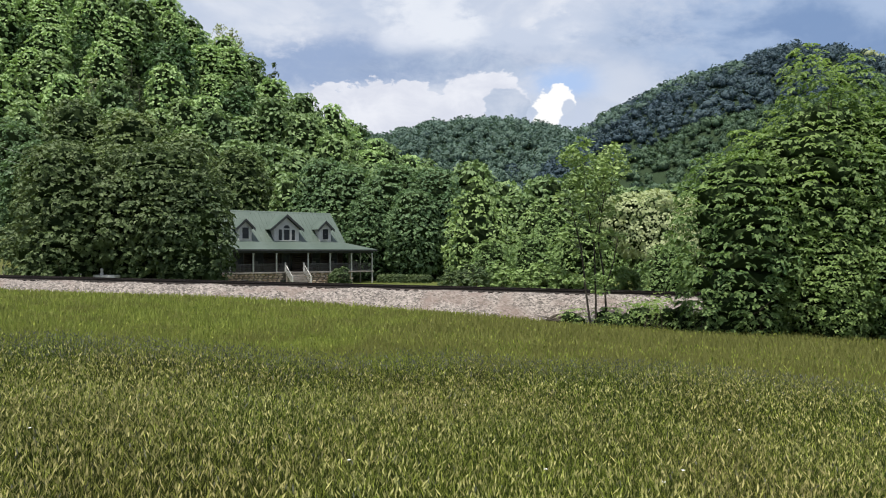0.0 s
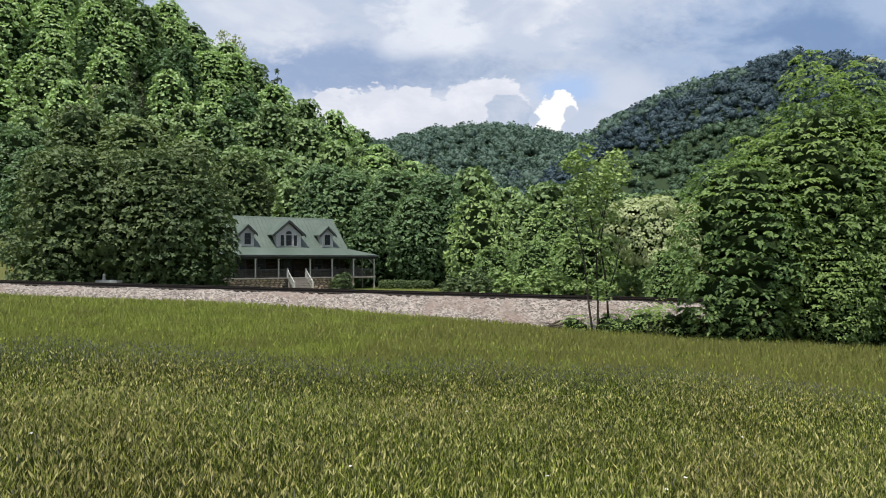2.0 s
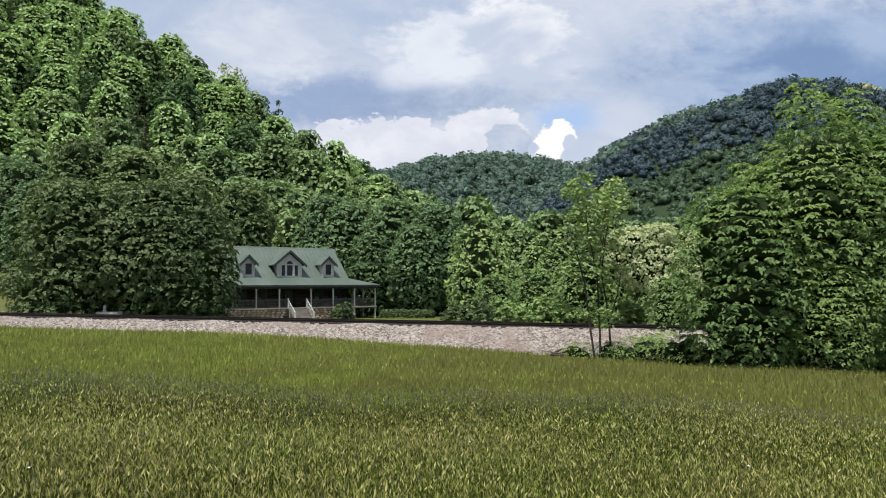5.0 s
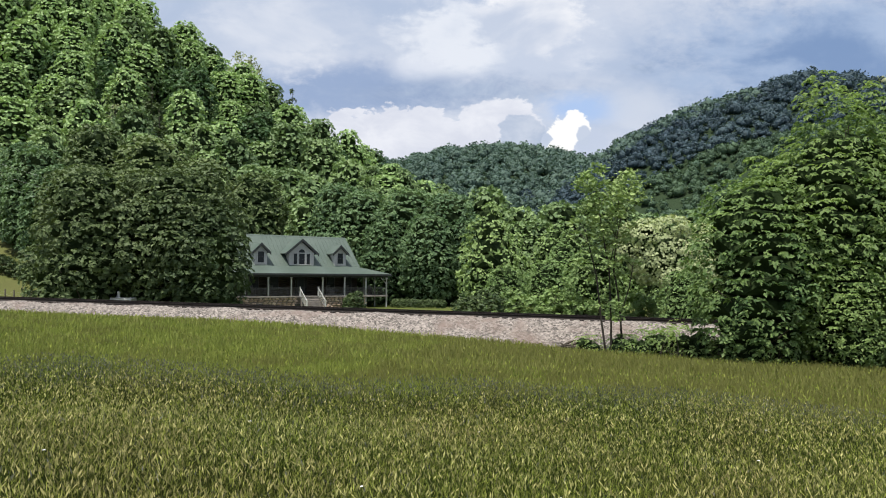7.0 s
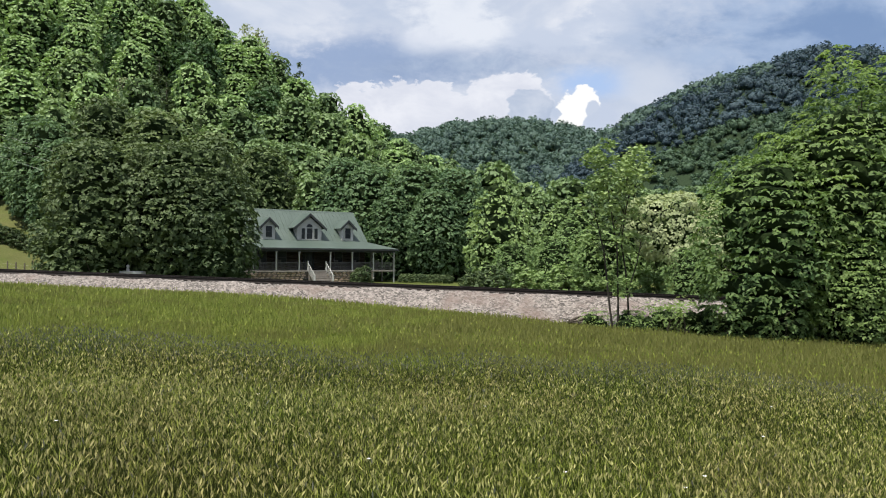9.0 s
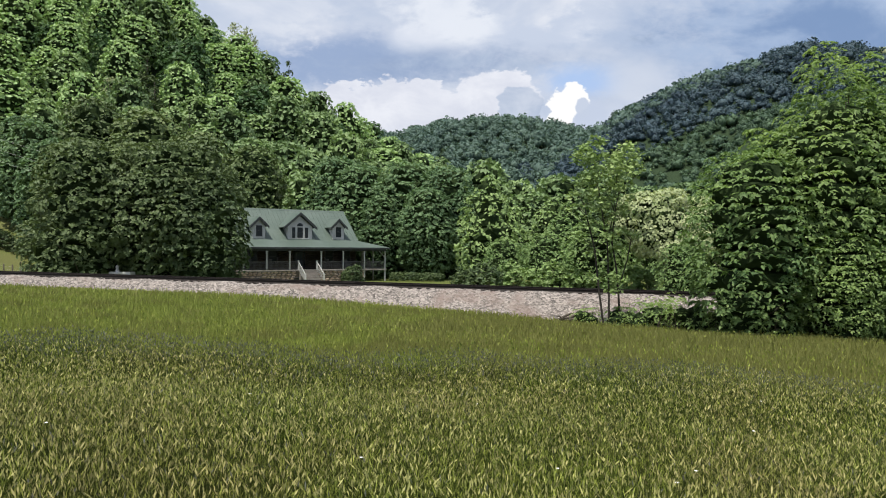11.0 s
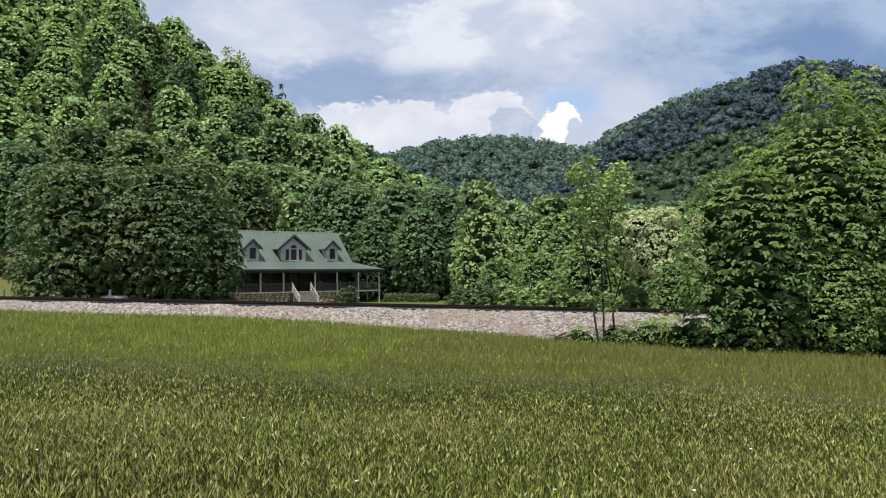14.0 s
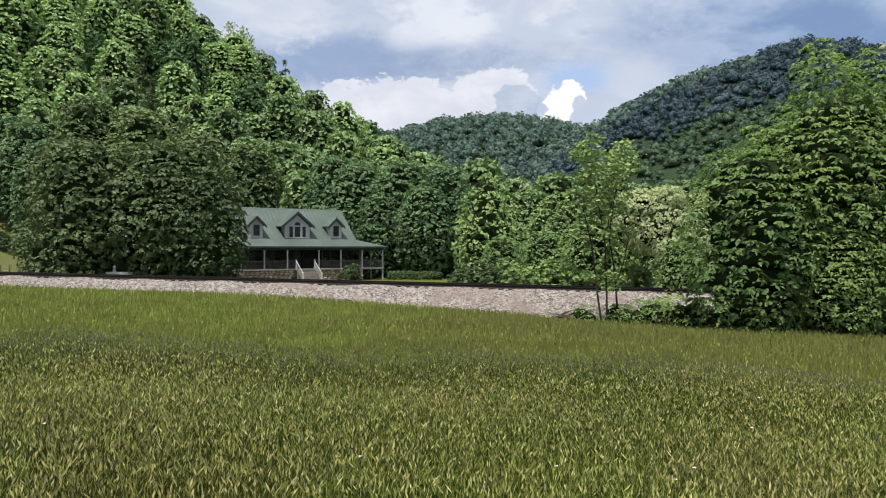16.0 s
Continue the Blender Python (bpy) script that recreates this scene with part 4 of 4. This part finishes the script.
    # deck and stone footing
    part("porch_floor", box(L - W, R + W, -0.1, W - 0.13, deck - 0.14, deck, 0.01), DECK, house, "grey wooden porch floor")
    part("porch_floor", box(R + 0.05, R + W, W - 0.12, back, deck - 0.14, deck, 0.01), DECK, house, "grey wooden porch floor")
    part("porch_floor", box(L - W, L - 0.05, W - 0.12, back, deck - 0.14, deck, 0.01), DECK, house, "grey wooden porch floor")
    posts = [L - W + 0.12, -6.0, -3.45, -0.85, 2.85, 5.55, 8.25, R + W - 0.12]
    for x in posts:
        z0 = deck if x < 8 else 0.0
        bm = box(x - 0.075, x + 0.075, 0.0, 0.15, z0, eave - 0.42, 0.012)
        add_box(bm, x - 0.10, x + 0.10, -0.025, 0.175, eave - 0.52, eave - 0.42)
        part("porch_post", bm, POST, house, "pale weathered porch post")
    for y in (3.0, 6.0, 9.0):
        part("porch_post", box(R + W - 0.2, R + W - 0.05, y, y + 0.15, 0.0, eave - 0.2, 0.012), POST, house, "pale weathered porch post")
    part("brace", slab(((R + W - 0.9, 0.05, eave - 0.42), (R + W - 0.8, 0.05, eave - 0.42), (R + W - 0.12, 0.05, eave - 1.1), (R + W - 0.22, 0.05, eave - 1.1)), 0.05), POST, house)
    rng = np.random.default_rng(61)
    footing = part("stone_footing", box(L - W, 8.1, 0.12, 0.5, 0.0, deck - 0.14), MORTAR, house, "footing of mixed brown field stones")
    stones = []
    for k in range(5):
        bm = bmesh.new()
        bmesh.ops.create_icosphere(bm, subdivisions=1, radius=1.0)
        for v in bm.verts:
            v.co *= rng.uniform(0.82, 1.15)
            v.co.y = max(min(v.co.y, 0.6), -0.6)
        me = bpy.data.meshes.new("stone")
        bm.to_mesh(me)
        bm.free()
        me.materials.append(STONE)
        stones.append(me)
    for row in range(5):
        x = L - W + rng.uniform(0.1, 0.3)
        while x < 8.0:
            w = rng.uniform(0.16, 0.36)
            if not (-0.1 < x + w < 2.5):
                child("stone", stones[rng.integers(5)], footing, Matrix.LocRotScale((x + w, 0.10, 0.13 + row * 0.25 + rng.normal(0, 0.02)), Euler((0, rng.uniform(-0.3, 0.3), 0)), (w * 0.94, 0.15, rng.uniform(0.105, 0.14))))
            x += 2 * w + 0.02
    # steps with white rails
    stairs = part("stairs", box(0.2, 2.2, -0.4, -0.1, 0.0, deck - 0.19), DECK, house, "grey wooden front steps")
    for i in range(7):
        part("tread", box(0.15, 2.25, -0.42 - 0.28 * i, -0.08 - 0.28 * i, deck - 0.19 * (i + 1) - 0.04, deck - 0.19 * (i + 1), 0.008), DECK, stairs)
        part("riser", box(0.2, 2.2, -0.38 - 0.28 * i, -0.36 - 0.28 * i, max(0, deck - 0.19 * (i + 2)), deck - 0.19 * (i + 1) - 0.05), DECK, stairs)
    for x in (0.12, 2.28):
        part("handrail", slab(((x - 0.03, -0.02, deck + 0.95), (x + 0.03, -0.02, deck + 0.95), (x + 0.03, -2.1, 0.95), (x - 0.03, -2.1, 0.95)), 0.07), WHITE, stairs, "white painted handrail")
        for y, z in ((-0.05, deck), (-2.08, 0.0)):
            part("newel", box(x - 0.07, x + 0.07, y - 0.07, y + 0.07, z, z + 1.05, 0.01), WHITE, stairs, "white painted newel post")
        for i in range(7):
            y = -0.32 - 0.28 * i
            z = deck - 0.19 * (i + 1)
            part("baluster", box(x - 0.02, x + 0.02, y - 0.02, y + 0.02, max(0, z - 0.05), z + 0.78), WHITE, stairs)
    # railing between the posts
    runs = [(a + 0.08, b - 0.08) for a, b in zip(posts[:-1], posts[1:]) if not (a < 1 < b)] + [(posts[3] + 0.08, 0.05), (2.35, posts[4] - 0.08)]
    bm = box(-0.02, 0.02, -0.02, 0.02, -0.354, 0.354)
    stick = bpy.data.meshes.new("baluster")
    bm.to_mesh(stick)
    bm.free()
    stick.materials.append(RAILING)
    for a, b in runs:
        rail = part("railing", box(a, b, 0.05, 0.11, deck + 0.86, deck + 0.93), RAILING, house, "grey porch railing")
        part("bottom_rail", box(a, b, 0.05, 0.11, deck + 0.1, deck + 0.15), RAILING, rail)
        k = max(2, int((b - a) / 0.13))
        for i in range(k):
            child("baluster", stick, rail, pose(a + (i + 0.5) * (b - a) / k, 0.08, deck + 0.505))

    def window(name, x, y, z, w, h, parent, trim=WHITE, arch=False):
        win = part(name, box(x - w / 2 - 0.07, x + w / 2 + 0.07, y - 0.05, y + 0.02, z - 0.07, z, 0.006), trim, parent)
        part("window_frame", box(x - w / 2 - 0.07, x - w / 2, y - 0.045, y + 0.02, z + 0.002, z + h), trim, win)
        part("window_frame", box(x + w / 2, x + w / 2 + 0.07, y - 0.045, y + 0.02, z + 0.002, z + h), trim, win)
        part("window_frame", box(x - w / 2 - 0.07, x + w / 2 + 0.07, y - 0.045, y + 0.02, z + h + 0.002, z + h + 0.07), trim, win)
        part("pane", box(x - w / 2 + 0.001, x + w / 2 - 0.001, y - 0.015, y + 0.01, z + h * 0.5 + 0.02, z + h - 0.001), GLASS, win)
        part("pane", box(x - w / 2 + 0.001, x + w / 2 - 0.001, y - 0.015, y + 0.01, z + 0.001, z + h * 0.5 - 0.02), GLASS, win)
        part("meeting_rail", box(x - w / 2 + 0.001, x + w / 2 - 0.001, y - 0.03, y + 0.012, z + h * 0.5 - 0.018, z + h * 0.5 + 0.018), TRIM, win)
        return win

    for x in (-4.2, -1.9, 4.9, 7.1):
        window("window", x, W - 0.14, deck + 0.75, 0.95, 1.35, house, RAILING)
    door = part("door", box(0.75, 1.70, W - 0.17, W - 0.12, deck, deck + 2.05, 0.01), TRIM, house, "dark front door")
    part("door_glass", box(0.92, 1.53, W - 0.18, W - 0.172, deck + 1.0, deck + 1.85), GLASS, door)
    for x in (0.55, 1.78):
        part("sidelight", box(x, x + 0.14, W - 0.17, W - 0.12, deck + 0.1, deck + 2.0), GLASS, house)

    # dormers
    slope = (ridge - top) / (mid - W)

    def dormer(cx, half, peak, wall_top, over):
        base_y, y0 = W + 0.12, W + 0.10
        z_base = top - 0.02
        d = part("dormer", prism(((cx - half, z_base), (cx + half, z_base), (cx + half, wall_top), (cx, wall_top + half * (peak - wall_top) / (half + over)), (cx - half, wall_top)), "y", y0, W + (wall_top - top) / slope + 0.3), SIDING, house, "grey sided roof dormer")
        for side in (-1, 1):
            ex = cx + side * (half + over)
            ez = wall_top - 0.06
            yb_e, yb_p = W + (ez - top) / slope, W + (peak - top) / slope
            part("dormer_roof", slab(((ex, y0 - 0.30, ez), (cx, y0 - 0.30, peak), (cx, yb_p + 0.1, peak), (ex, yb_e + 0.1, ez)), 0.09), ROOF, d, "green metal dormer roof")
            part("barge_board", slab(((ex, y0 - 0.35, ez - 0.02), (cx, y0 - 0.35, peak - 0.02), (cx, y0 - 0.302, peak - 0.02), (ex, y0 - 0.302, ez - 0.02)), 0.32), TRIM, d, "dark barge board")
        n = int((wall_top - z_base) / 0.16)
        for i in range(n):
            z = z_base + 0.1 + i * 0.16
            part("siding_board", slab(((cx - half, y0 - 0.004, z + 0.15), (cx + half, y0 - 0.004, z + 0.15), (cx + half, y0 + 0.02, z + 0.15), (cx - half, y0 + 0.02, z + 0.15)), 0.145), SIDING, d)
        return d, y0

    for cx in (-3.4, 6.2):
        d, y0 = dormer(cx, 0.72, 7.35, 6.38, 0.34)
        window("window", cx, y0 - 0.03, 5.12, 0.72, 1.22, d)
    d, y0 = dormer(1.4, 1.48, 7.95, 6.32, 0.52)
    for x, w in ((0.62, 0.42), (1.4, 0.68), (2.18, 0.42)):
        window("window", x, y0 - 0.03, 4.98, w, 1.22, d)
    bm = bmesh.new()
    bmesh.ops.create_cone(bm, cap_ends=True, segments=20, radius1=0.36, radius2=0.36, depth=0.05, matrix=Matrix.Translation((1.4, y0 - 0.03, 6.34)) @ Matrix.Rotation(radians(90), 4, "X"))
    bmesh.ops.bisect_plane(bm, geom=bm.verts[:] + bm.edges[:] + bm.faces[:], plane_co=(0, 0, 6.34), plane_no=(0, 0, -1), clear_outer=True)
    part("arch_window", bm, GLASS, d, "half-round window")
    return pose(hx, hy, -1.75, 0, 0, rz)


HOUSE = make_house()


def make_porch_chairs():
    """Rocking chairs on the porch, behind the railing."""
    first = None
    for x, y, turn in ((-4.8, 1.4, 6), (-2.6, 1.5, -8), (4.3, 1.4, 4), (6.6, 1.5, -5), (9.8, 1.6, 12)):
        m = HOUSE @ pose(x, y, 1.42, 0, 0, turn)
        if first:
            copy_thing(first, m)
            continue
        c = first = thing("rocking_chair", m, "grey wooden slatted rocking chair on the porch", "chair", "rocking chairs on the porch")
        for i in range(5):
            part("seat_slat", box(-0.27, 0.27, -0.26 + i * 0.105, -0.17 + i * 0.105, 0.41, 0.435), RAILING, c)
        for i in range(5):
            part("back_slat", slab(((-0.24 + i * 0.105, 0.26, 0.45), (-0.165 + i * 0.105, 0.26, 0.45), (-0.165 + i * 0.105, 0.42, 1.12), (-0.24 + i * 0.105, 0.42, 1.12)), 0.03), RAILING, c)
        part("top_rail", box(-0.29, 0.29, 0.40, 0.45, 1.08, 1.17, 0.01), RAILING, c)
        for sx in (-0.29, 0.29):
            for y0 in (-0.24, 0.24):
                part("leg", box(sx - 0.025, sx + 0.025, y0 - 0.025, y0 + 0.025, 0.05, 0.64), RAILING, c)
            part("arm", box(sx - 0.045, sx + 0.045, -0.30, 0.30, 0.64, 0.67, 0.005), RAILING, c)
            part("rocker", prism(((-0.48, 0.06), (-0.25, 0.015), (0.0, 0.0), (0.25, 0.015), (0.52, 0.08), (0.52, 0.11), (0.25, 0.05), (0.0, 0.035), (-0.25, 0.05), (-0.48, 0.09)), "x", sx - 0.02, sx + 0.02), RAILING, c)


make_porch_chairs()


# ---------------------------------------------------------------- yard
def make_yard():
    rng = np.random.default_rng(71)
    bush = tree_meshes(401, 1.9, 2.7, 3200, 0.13, LEAF_DARK, 0.0, "dome", 5, 0.05, 2, flat=0.6)
    p = HOUSE @ Vector((6.1, -1.6, 0))
    plant_tree(bush, p.x, p.y, "round dark green shrub before the porch", 0.4, name="bush", category="bush")
    hedge_v, hedge_q, base = [], [], 0
    a, b = HOUSE @ Vector((11.6, -1.0, 0)), Vector((-1.6, 82, 0))
    blobs = [((a.lerp(b, i / 14).x, a.lerp(b, i / 14).y, -1.35 + rng.normal(0, 0.04)), (0.6, 0.65, 0.62)) for i in range(15)]
    V, Q = cards(rng, blobs, 4200, 0.13, 0.6, 0.5)
    tagged(new("hedge", mesh_of("hedge", V, Q, mats=(LEAF_DARK,))), "low clipped dark green hedge beside the house", "hedge")
    # white garden ornament and flat white slab, heights fitted to the camera's view
    x, y = -28.3, 60.0
    g = thing("garden_ornament", pose(x, y, float(land(x, y)), 0, 0, -8), "white stone garden ornament on a plinth raised to show over the track", "garden ornament")
    part("plinth", box(-1.0, 1.0, -0.4, 0.4, 0.0, 1.66, 0.04), WHITE, g)
    bm = bmesh.new()
    bmesh.ops.create_cone(bm, cap_ends=True, segments=10, radius1=0.17, radius2=0.09, depth=0.36, matrix=Matrix.Translation((-0.45, 0, 1.83)))
    bmesh.ops.create_icosphere(bm, subdivisions=2, radius=0.14, matrix=Matrix.Translation((-0.45, 0, 2.08)))
    part("finial", bm, WHITE, g)
    s = thing("garden_slab", pose(-31.2, 60.6, float(land(-31.2, 60.6)), 0, 0, -8), "flat white stone garden bench raised to show over the track", "bench")
    part("seat", box(-0.65, 0.65, -0.25, 0.25, 1.65, 1.78, 0.02), WHITE, s)
    for bx in (-0.5, 0.4):
        part("leg", box(bx, bx + 0.1, -0.2, 0.2, 0.0, 1.65, 0.01), WHITE, s)
    # dark pots on the ground before the stone footing
    for lx in (-0.4, -4.6):
        q = HOUSE @ Vector((lx, -0.7, 0))
        pot = thing("flower_pot", pose(q.x, q.y, float(land(q.x, q.y))), "dark glazed flower pot before the porch", "pot", "pots before the porch")
        bm = bmesh.new()
        bmesh.ops.create_cone(bm, cap_ends=True, segments=14, radius1=0.2, radius2=0.32, depth=0.6, matrix=Matrix.Translation((0, 0, 0.3)))
        bmesh.ops.create_cone(bm, cap_ends=True, segments=14, radius1=0.35, radius2=0.35, depth=0.07, matrix=Matrix.Translation((0, 0, 0.62)))
        part("pot", bm, DARK_POT, pot)
    # pasture fence
    fence = thing("fence", Matrix(), "wire pasture fence on grey wooden posts", "fence")
    pts = []
    for i in range(24):
        fx, fy = -58.0 + i * 0.85, 75.5 + 0.17 * i
        fz = float(land(fx, fy))
        pts.append((fx, fy, fz))
        h = 1.35 if i % 4 else 1.75
        part("post", box(-0.06, 0.06, -0.06, 0.06, -0.3, h, 0.01), FENCE, fence, m=pose(fx, fy, fz, rng.normal(0, 1.5), rng.normal(0, 1.5), rng.uniform(0, 90)))
    for h in (0.4, 0.75, 1.1):
        V, Q = tubes([[((x, y, z + h), 0.006) for x, y, z in pts]], 4)
        child("wire", mesh_of("wire", V, Q, mats=(METAL,)), fence)
    # overhead cables before the wooded slope
    for k in range(3):
        path = []
        for i in range(17):
            f = i / 16
            path.append(((-72 + 40 * f, 84 - 4 * f, 20.9 - 1.3 * k - 12.0 * f - 0.5 * 4 * f * (1 - f)), 0.009))
        V, Q = tubes([path], 5)
        tagged(new("power_cable", mesh_of("power_cable", V, Q, mats=(METAL,))), "thin grey overhead power cable before the slope", "cable", "overhead cables")
    # fallen dark branch at the foot of the bank
    x, y = 5.6, 34.2
    log = thing("fallen_branch", pose(x, y, float(land(x, y)) + 0.1, 0, 0, 15), "dark fallen branch in the weeds below the bank", "branch")
    boughs = []
    for i in range(11):
        w, L = rng.uniform(-0.5, 0.5) + (math.pi if i % 2 else 0), rng.uniform(0.5, 1.0)
        p = Vector((rng.uniform(-0.25, 0.25), rng.uniform(-0.25, 0.25), rng.uniform(0.0, 0.22)))
        d = Vector((math.cos(w), math.sin(w), rng.uniform(-0.05, 0.4))) * L
        r = rng.uniform(0.03, 0.10)
        boughs.append([(p - d * 0.4, r), (p + d * 0.2 + Vector((0, 0, 0.05)), r * 0.8), (p + d * 0.7, r * 0.25)])
    V, Q = tubes(boughs, 7)
    child("bough", mesh_of("bough", V, Q, mats=(BARK,), smooth=True), log)


make_yard()


# ---------------------------------------------------------------- meadow
def make_meadow():
    rng = np.random.default_rng(81)

    def scatter(n, r0, r1, power=1.0):
        u = rng.uniform(0, 1, n) ** power
        r = np.sqrt(r0 * r0 + u * (r1 * r1 - r0 * r0))
        w = rng.uniform(-0.70, 0.66, n)
        return r * np.sin(w), r * np.cos(w)

    def blades(x, y, h, width, lean):
        n = len(x)
        z = land(x, y) - 0.02
        w = rng.uniform(0, 2 * np.pi, n)
        tx, ty = np.cos(w) * width, np.sin(w) * width
        lw, ll = rng.uniform(0, 2 * np.pi, n), np.abs(rng.normal(0, lean, n)) * h
        dx, dy = np.cos(lw) * ll, np.sin(lw) * ll
        V = np.zeros((n, 3, 3))
        V[:, 0] = np.stack([x - tx, y - ty, z], -1)
        V[:, 1] = np.stack([x + tx, y + ty, z], -1)
        V[:, 2] = np.stack([x + dx, y + dy, z + h * 0.97], -1)
        return V.reshape(-1, 3), None, np.arange(n * 3).reshape(-1, 3), V[:, 2]

    def heads(tip, length, width, spread=0.25):
        n = len(tip)
        w = rng.uniform(0, 2 * np.pi, n)
        t = np.stack([np.cos(w), np.sin(w), np.zeros(n)], -1) * width[:, None]
        d = np.stack([rng.normal(0, spread, n), rng.normal(0, spread, n), np.ones(n)], -1) * length[:, None]
        V = np.stack([tip - d * 0.15, tip + d * 0.4 - t, tip + d, tip + d * 0.4 + t], 1)
        return V.reshape(-1, 3), np.arange(4 * n).reshape(-1, 4)

    edge = 10.6
    V, Q, T, base, mq, mt = [], [], [], 0, [], []

    def add(v, q, t, mat):
        nonlocal base
        V.append(v)
        if q is not None:
            Q.append(q + base)
            mq.append(np.full(len(q), mat))
        if t is not None:
            T.append(t + base)
            mt.append(np.full(len(t), mat))
        base += len(v)

    for n, r0, r1, wid in ((74000, 3.3, 6.5, 0.0036), (80000, 6.5, 11.5, 0.0052)):
        x, y = scatter(n, r0, r1)
        border = edge + 0.35 * np.sin(x * 0.7) + 0.3 * np.sin(x * 1.9 + 1) + 0.10 * x
        keep = y < border
        x, y = x[keep], y[keep]
        h = rng.uniform(0.30, 0.70, len(x)) * (1 + 0.12 * ripple(x, y, 0.8))
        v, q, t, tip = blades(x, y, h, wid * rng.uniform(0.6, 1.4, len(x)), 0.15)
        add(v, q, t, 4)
        # leaf blades that branch off the stalks
        for _ in range(2):
            leaf = rng.uniform(0, 1, len(x)) < 0.56
            at = np.stack([x + rng.normal(0, 0.03, len(x)), y + rng.normal(0, 0.03, len(x)), land(x, y) + h * rng.uniform(0.6, 1.0, len(x))], -1)[leaf]
            v, q = heads(at, rng.uniform(0.022, 0.055, len(at)), rng.uniform(0.5, 0.9, len(at)) * wid, 0.42)
            add(v, q, None, 0)
        pick = (h > 0.52) & (rng.uniform(0, 1, len(x)) < 0.62)
        grey = rng.uniform(0, 1, len(x)) < step(-3.4, -0.8, y - border[keep]) * 0.92 + 0.06
        for sel, mat in ((pick & ~grey, 2), (pick & grey, 3)):
            v, q = heads(tip[sel], rng.uniform(0.018, 0.042, sel.sum()), rng.uniform(0.003, 0.0062, sel.sum()) * (1 + 0.4 * (r0 > 5)), 0.4)
            add(v, q, None, mat)
    for n, r0, r1, wid in ((140000, 9.2, 20, 0.0085), (75000, 20, 34, 0.020), (34000, 34, 49, 0.034)):
        x, y = scatter(n, r0, r1)
        border = edge - 0.4 + 0.35 * np.sin(x * 0.7) + 0.3 * np.sin(x * 1.9 + 1) + 0.10 * x
        off = (x - TRACK_A[0]) * TRACK_N[0] + (y - TRACK_A[1]) * TRACK_N[1]
        keep = (y > border) & (off > 2.0)
        x, y = x[keep], y[keep]
        h = rng.uniform(0.14, 0.34, len(x)) * (1 + 0.2 * ripple(x, y, 0.45))
        v, q, t, tip = blades(x, y, h, wid * rng.uniform(0.6, 1.4, len(x)), 0.3)
        add(v, q, t, 1)
        sel = rng.uniform(0, 1, len(x)) < 0.045
        v, q = heads(tip[sel], rng.uniform(0.05, 0.10, sel.sum()), rng.uniform(0.009, 0.015, sel.sum()) * (1 + 0.03 * r0))
        add(v, q, None, 0)
    # thinner stand round the spot where the camera is held
    w, r = rng.uniform(0.0, 6.28, 18000), np.sqrt(rng.uniform(0.6, 90, 18000))
    x, y = r * np.sin(w), r * np.cos(w)
    v, q, t, tip = blades(x, y, rng.uniform(0.25, 0.6, len(x)), np.full(len(x), 0.012), 0.3)
    add(v, q, t, 0)
    me = mesh_of("meadow_grass", np.concatenate(V), np.concatenate(Q), np.concatenate(T), (BLADE_TALL, BLADE_SHORT, SEED, SEED_GREY, STALK_SHADED), np.concatenate(mq + mt))
    tagged(new("meadow_grass", me), "tall green hay grass with tan seed heads", "grass", kind="stuff")


make_meadow()


def make_wildflowers():
    """A few small white flowers among the nearest grass."""
    first = None
    for x, y, h in ((1.46, 4.3, 0.56), (0.62, 4.25, 0.54), (-2.55, 4.4, 0.60), (1.30, 4.15, 0.52), (-0.55, 4.2, 0.55), (2.35, 5.6, 0.60), (0.2, 6.1, 0.62), (-1.7, 5.9, 0.61), (3.1, 7.2, 0.63)):
        m = pose(x, y, float(land(x, y)) + h - 0.55, 0, 0, 70 * x)
        if first:
            copy_thing(first, m)
            continue
        f = first = thing("wildflower", m, "small white wildflower in the hay grass", "flower", "white wildflowers")
        V, Q = tubes([[((0, 0, 0.0), 0.002), ((0.01, 0, 0.3), 0.0018), ((0, 0, 0.55), 0.0015)]], 5)
        child("stem", mesh_of("stem", V, Q, mats=(BLADE_TALL,)), f)
        bm = bmesh.new()
        for k in range(8):
            w = 2 * math.pi * k / 8
            d, t = Vector((math.cos(w), math.sin(w), 0.25)), Vector((-math.sin(w), math.cos(w), 0)) * 0.004
            bm.faces.new([bm.verts.new(v) for v in (Vector((0, 0, 0.55)), Vector((0, 0, 0.55)) + d * 0.008 - t, Vector((0, 0, 0.55)) + d * 0.014, Vector((0, 0, 0.55)) + d * 0.008 + t)])
        part("petals", bm, PETAL, f, "white petals")


make_wildflowers()


def motions():
    walk(cam, [(t, pose(0, 0, EYE, 90 + pitch, roll, yaw)) for t, yaw, pitch, roll in TURNS])


motions()
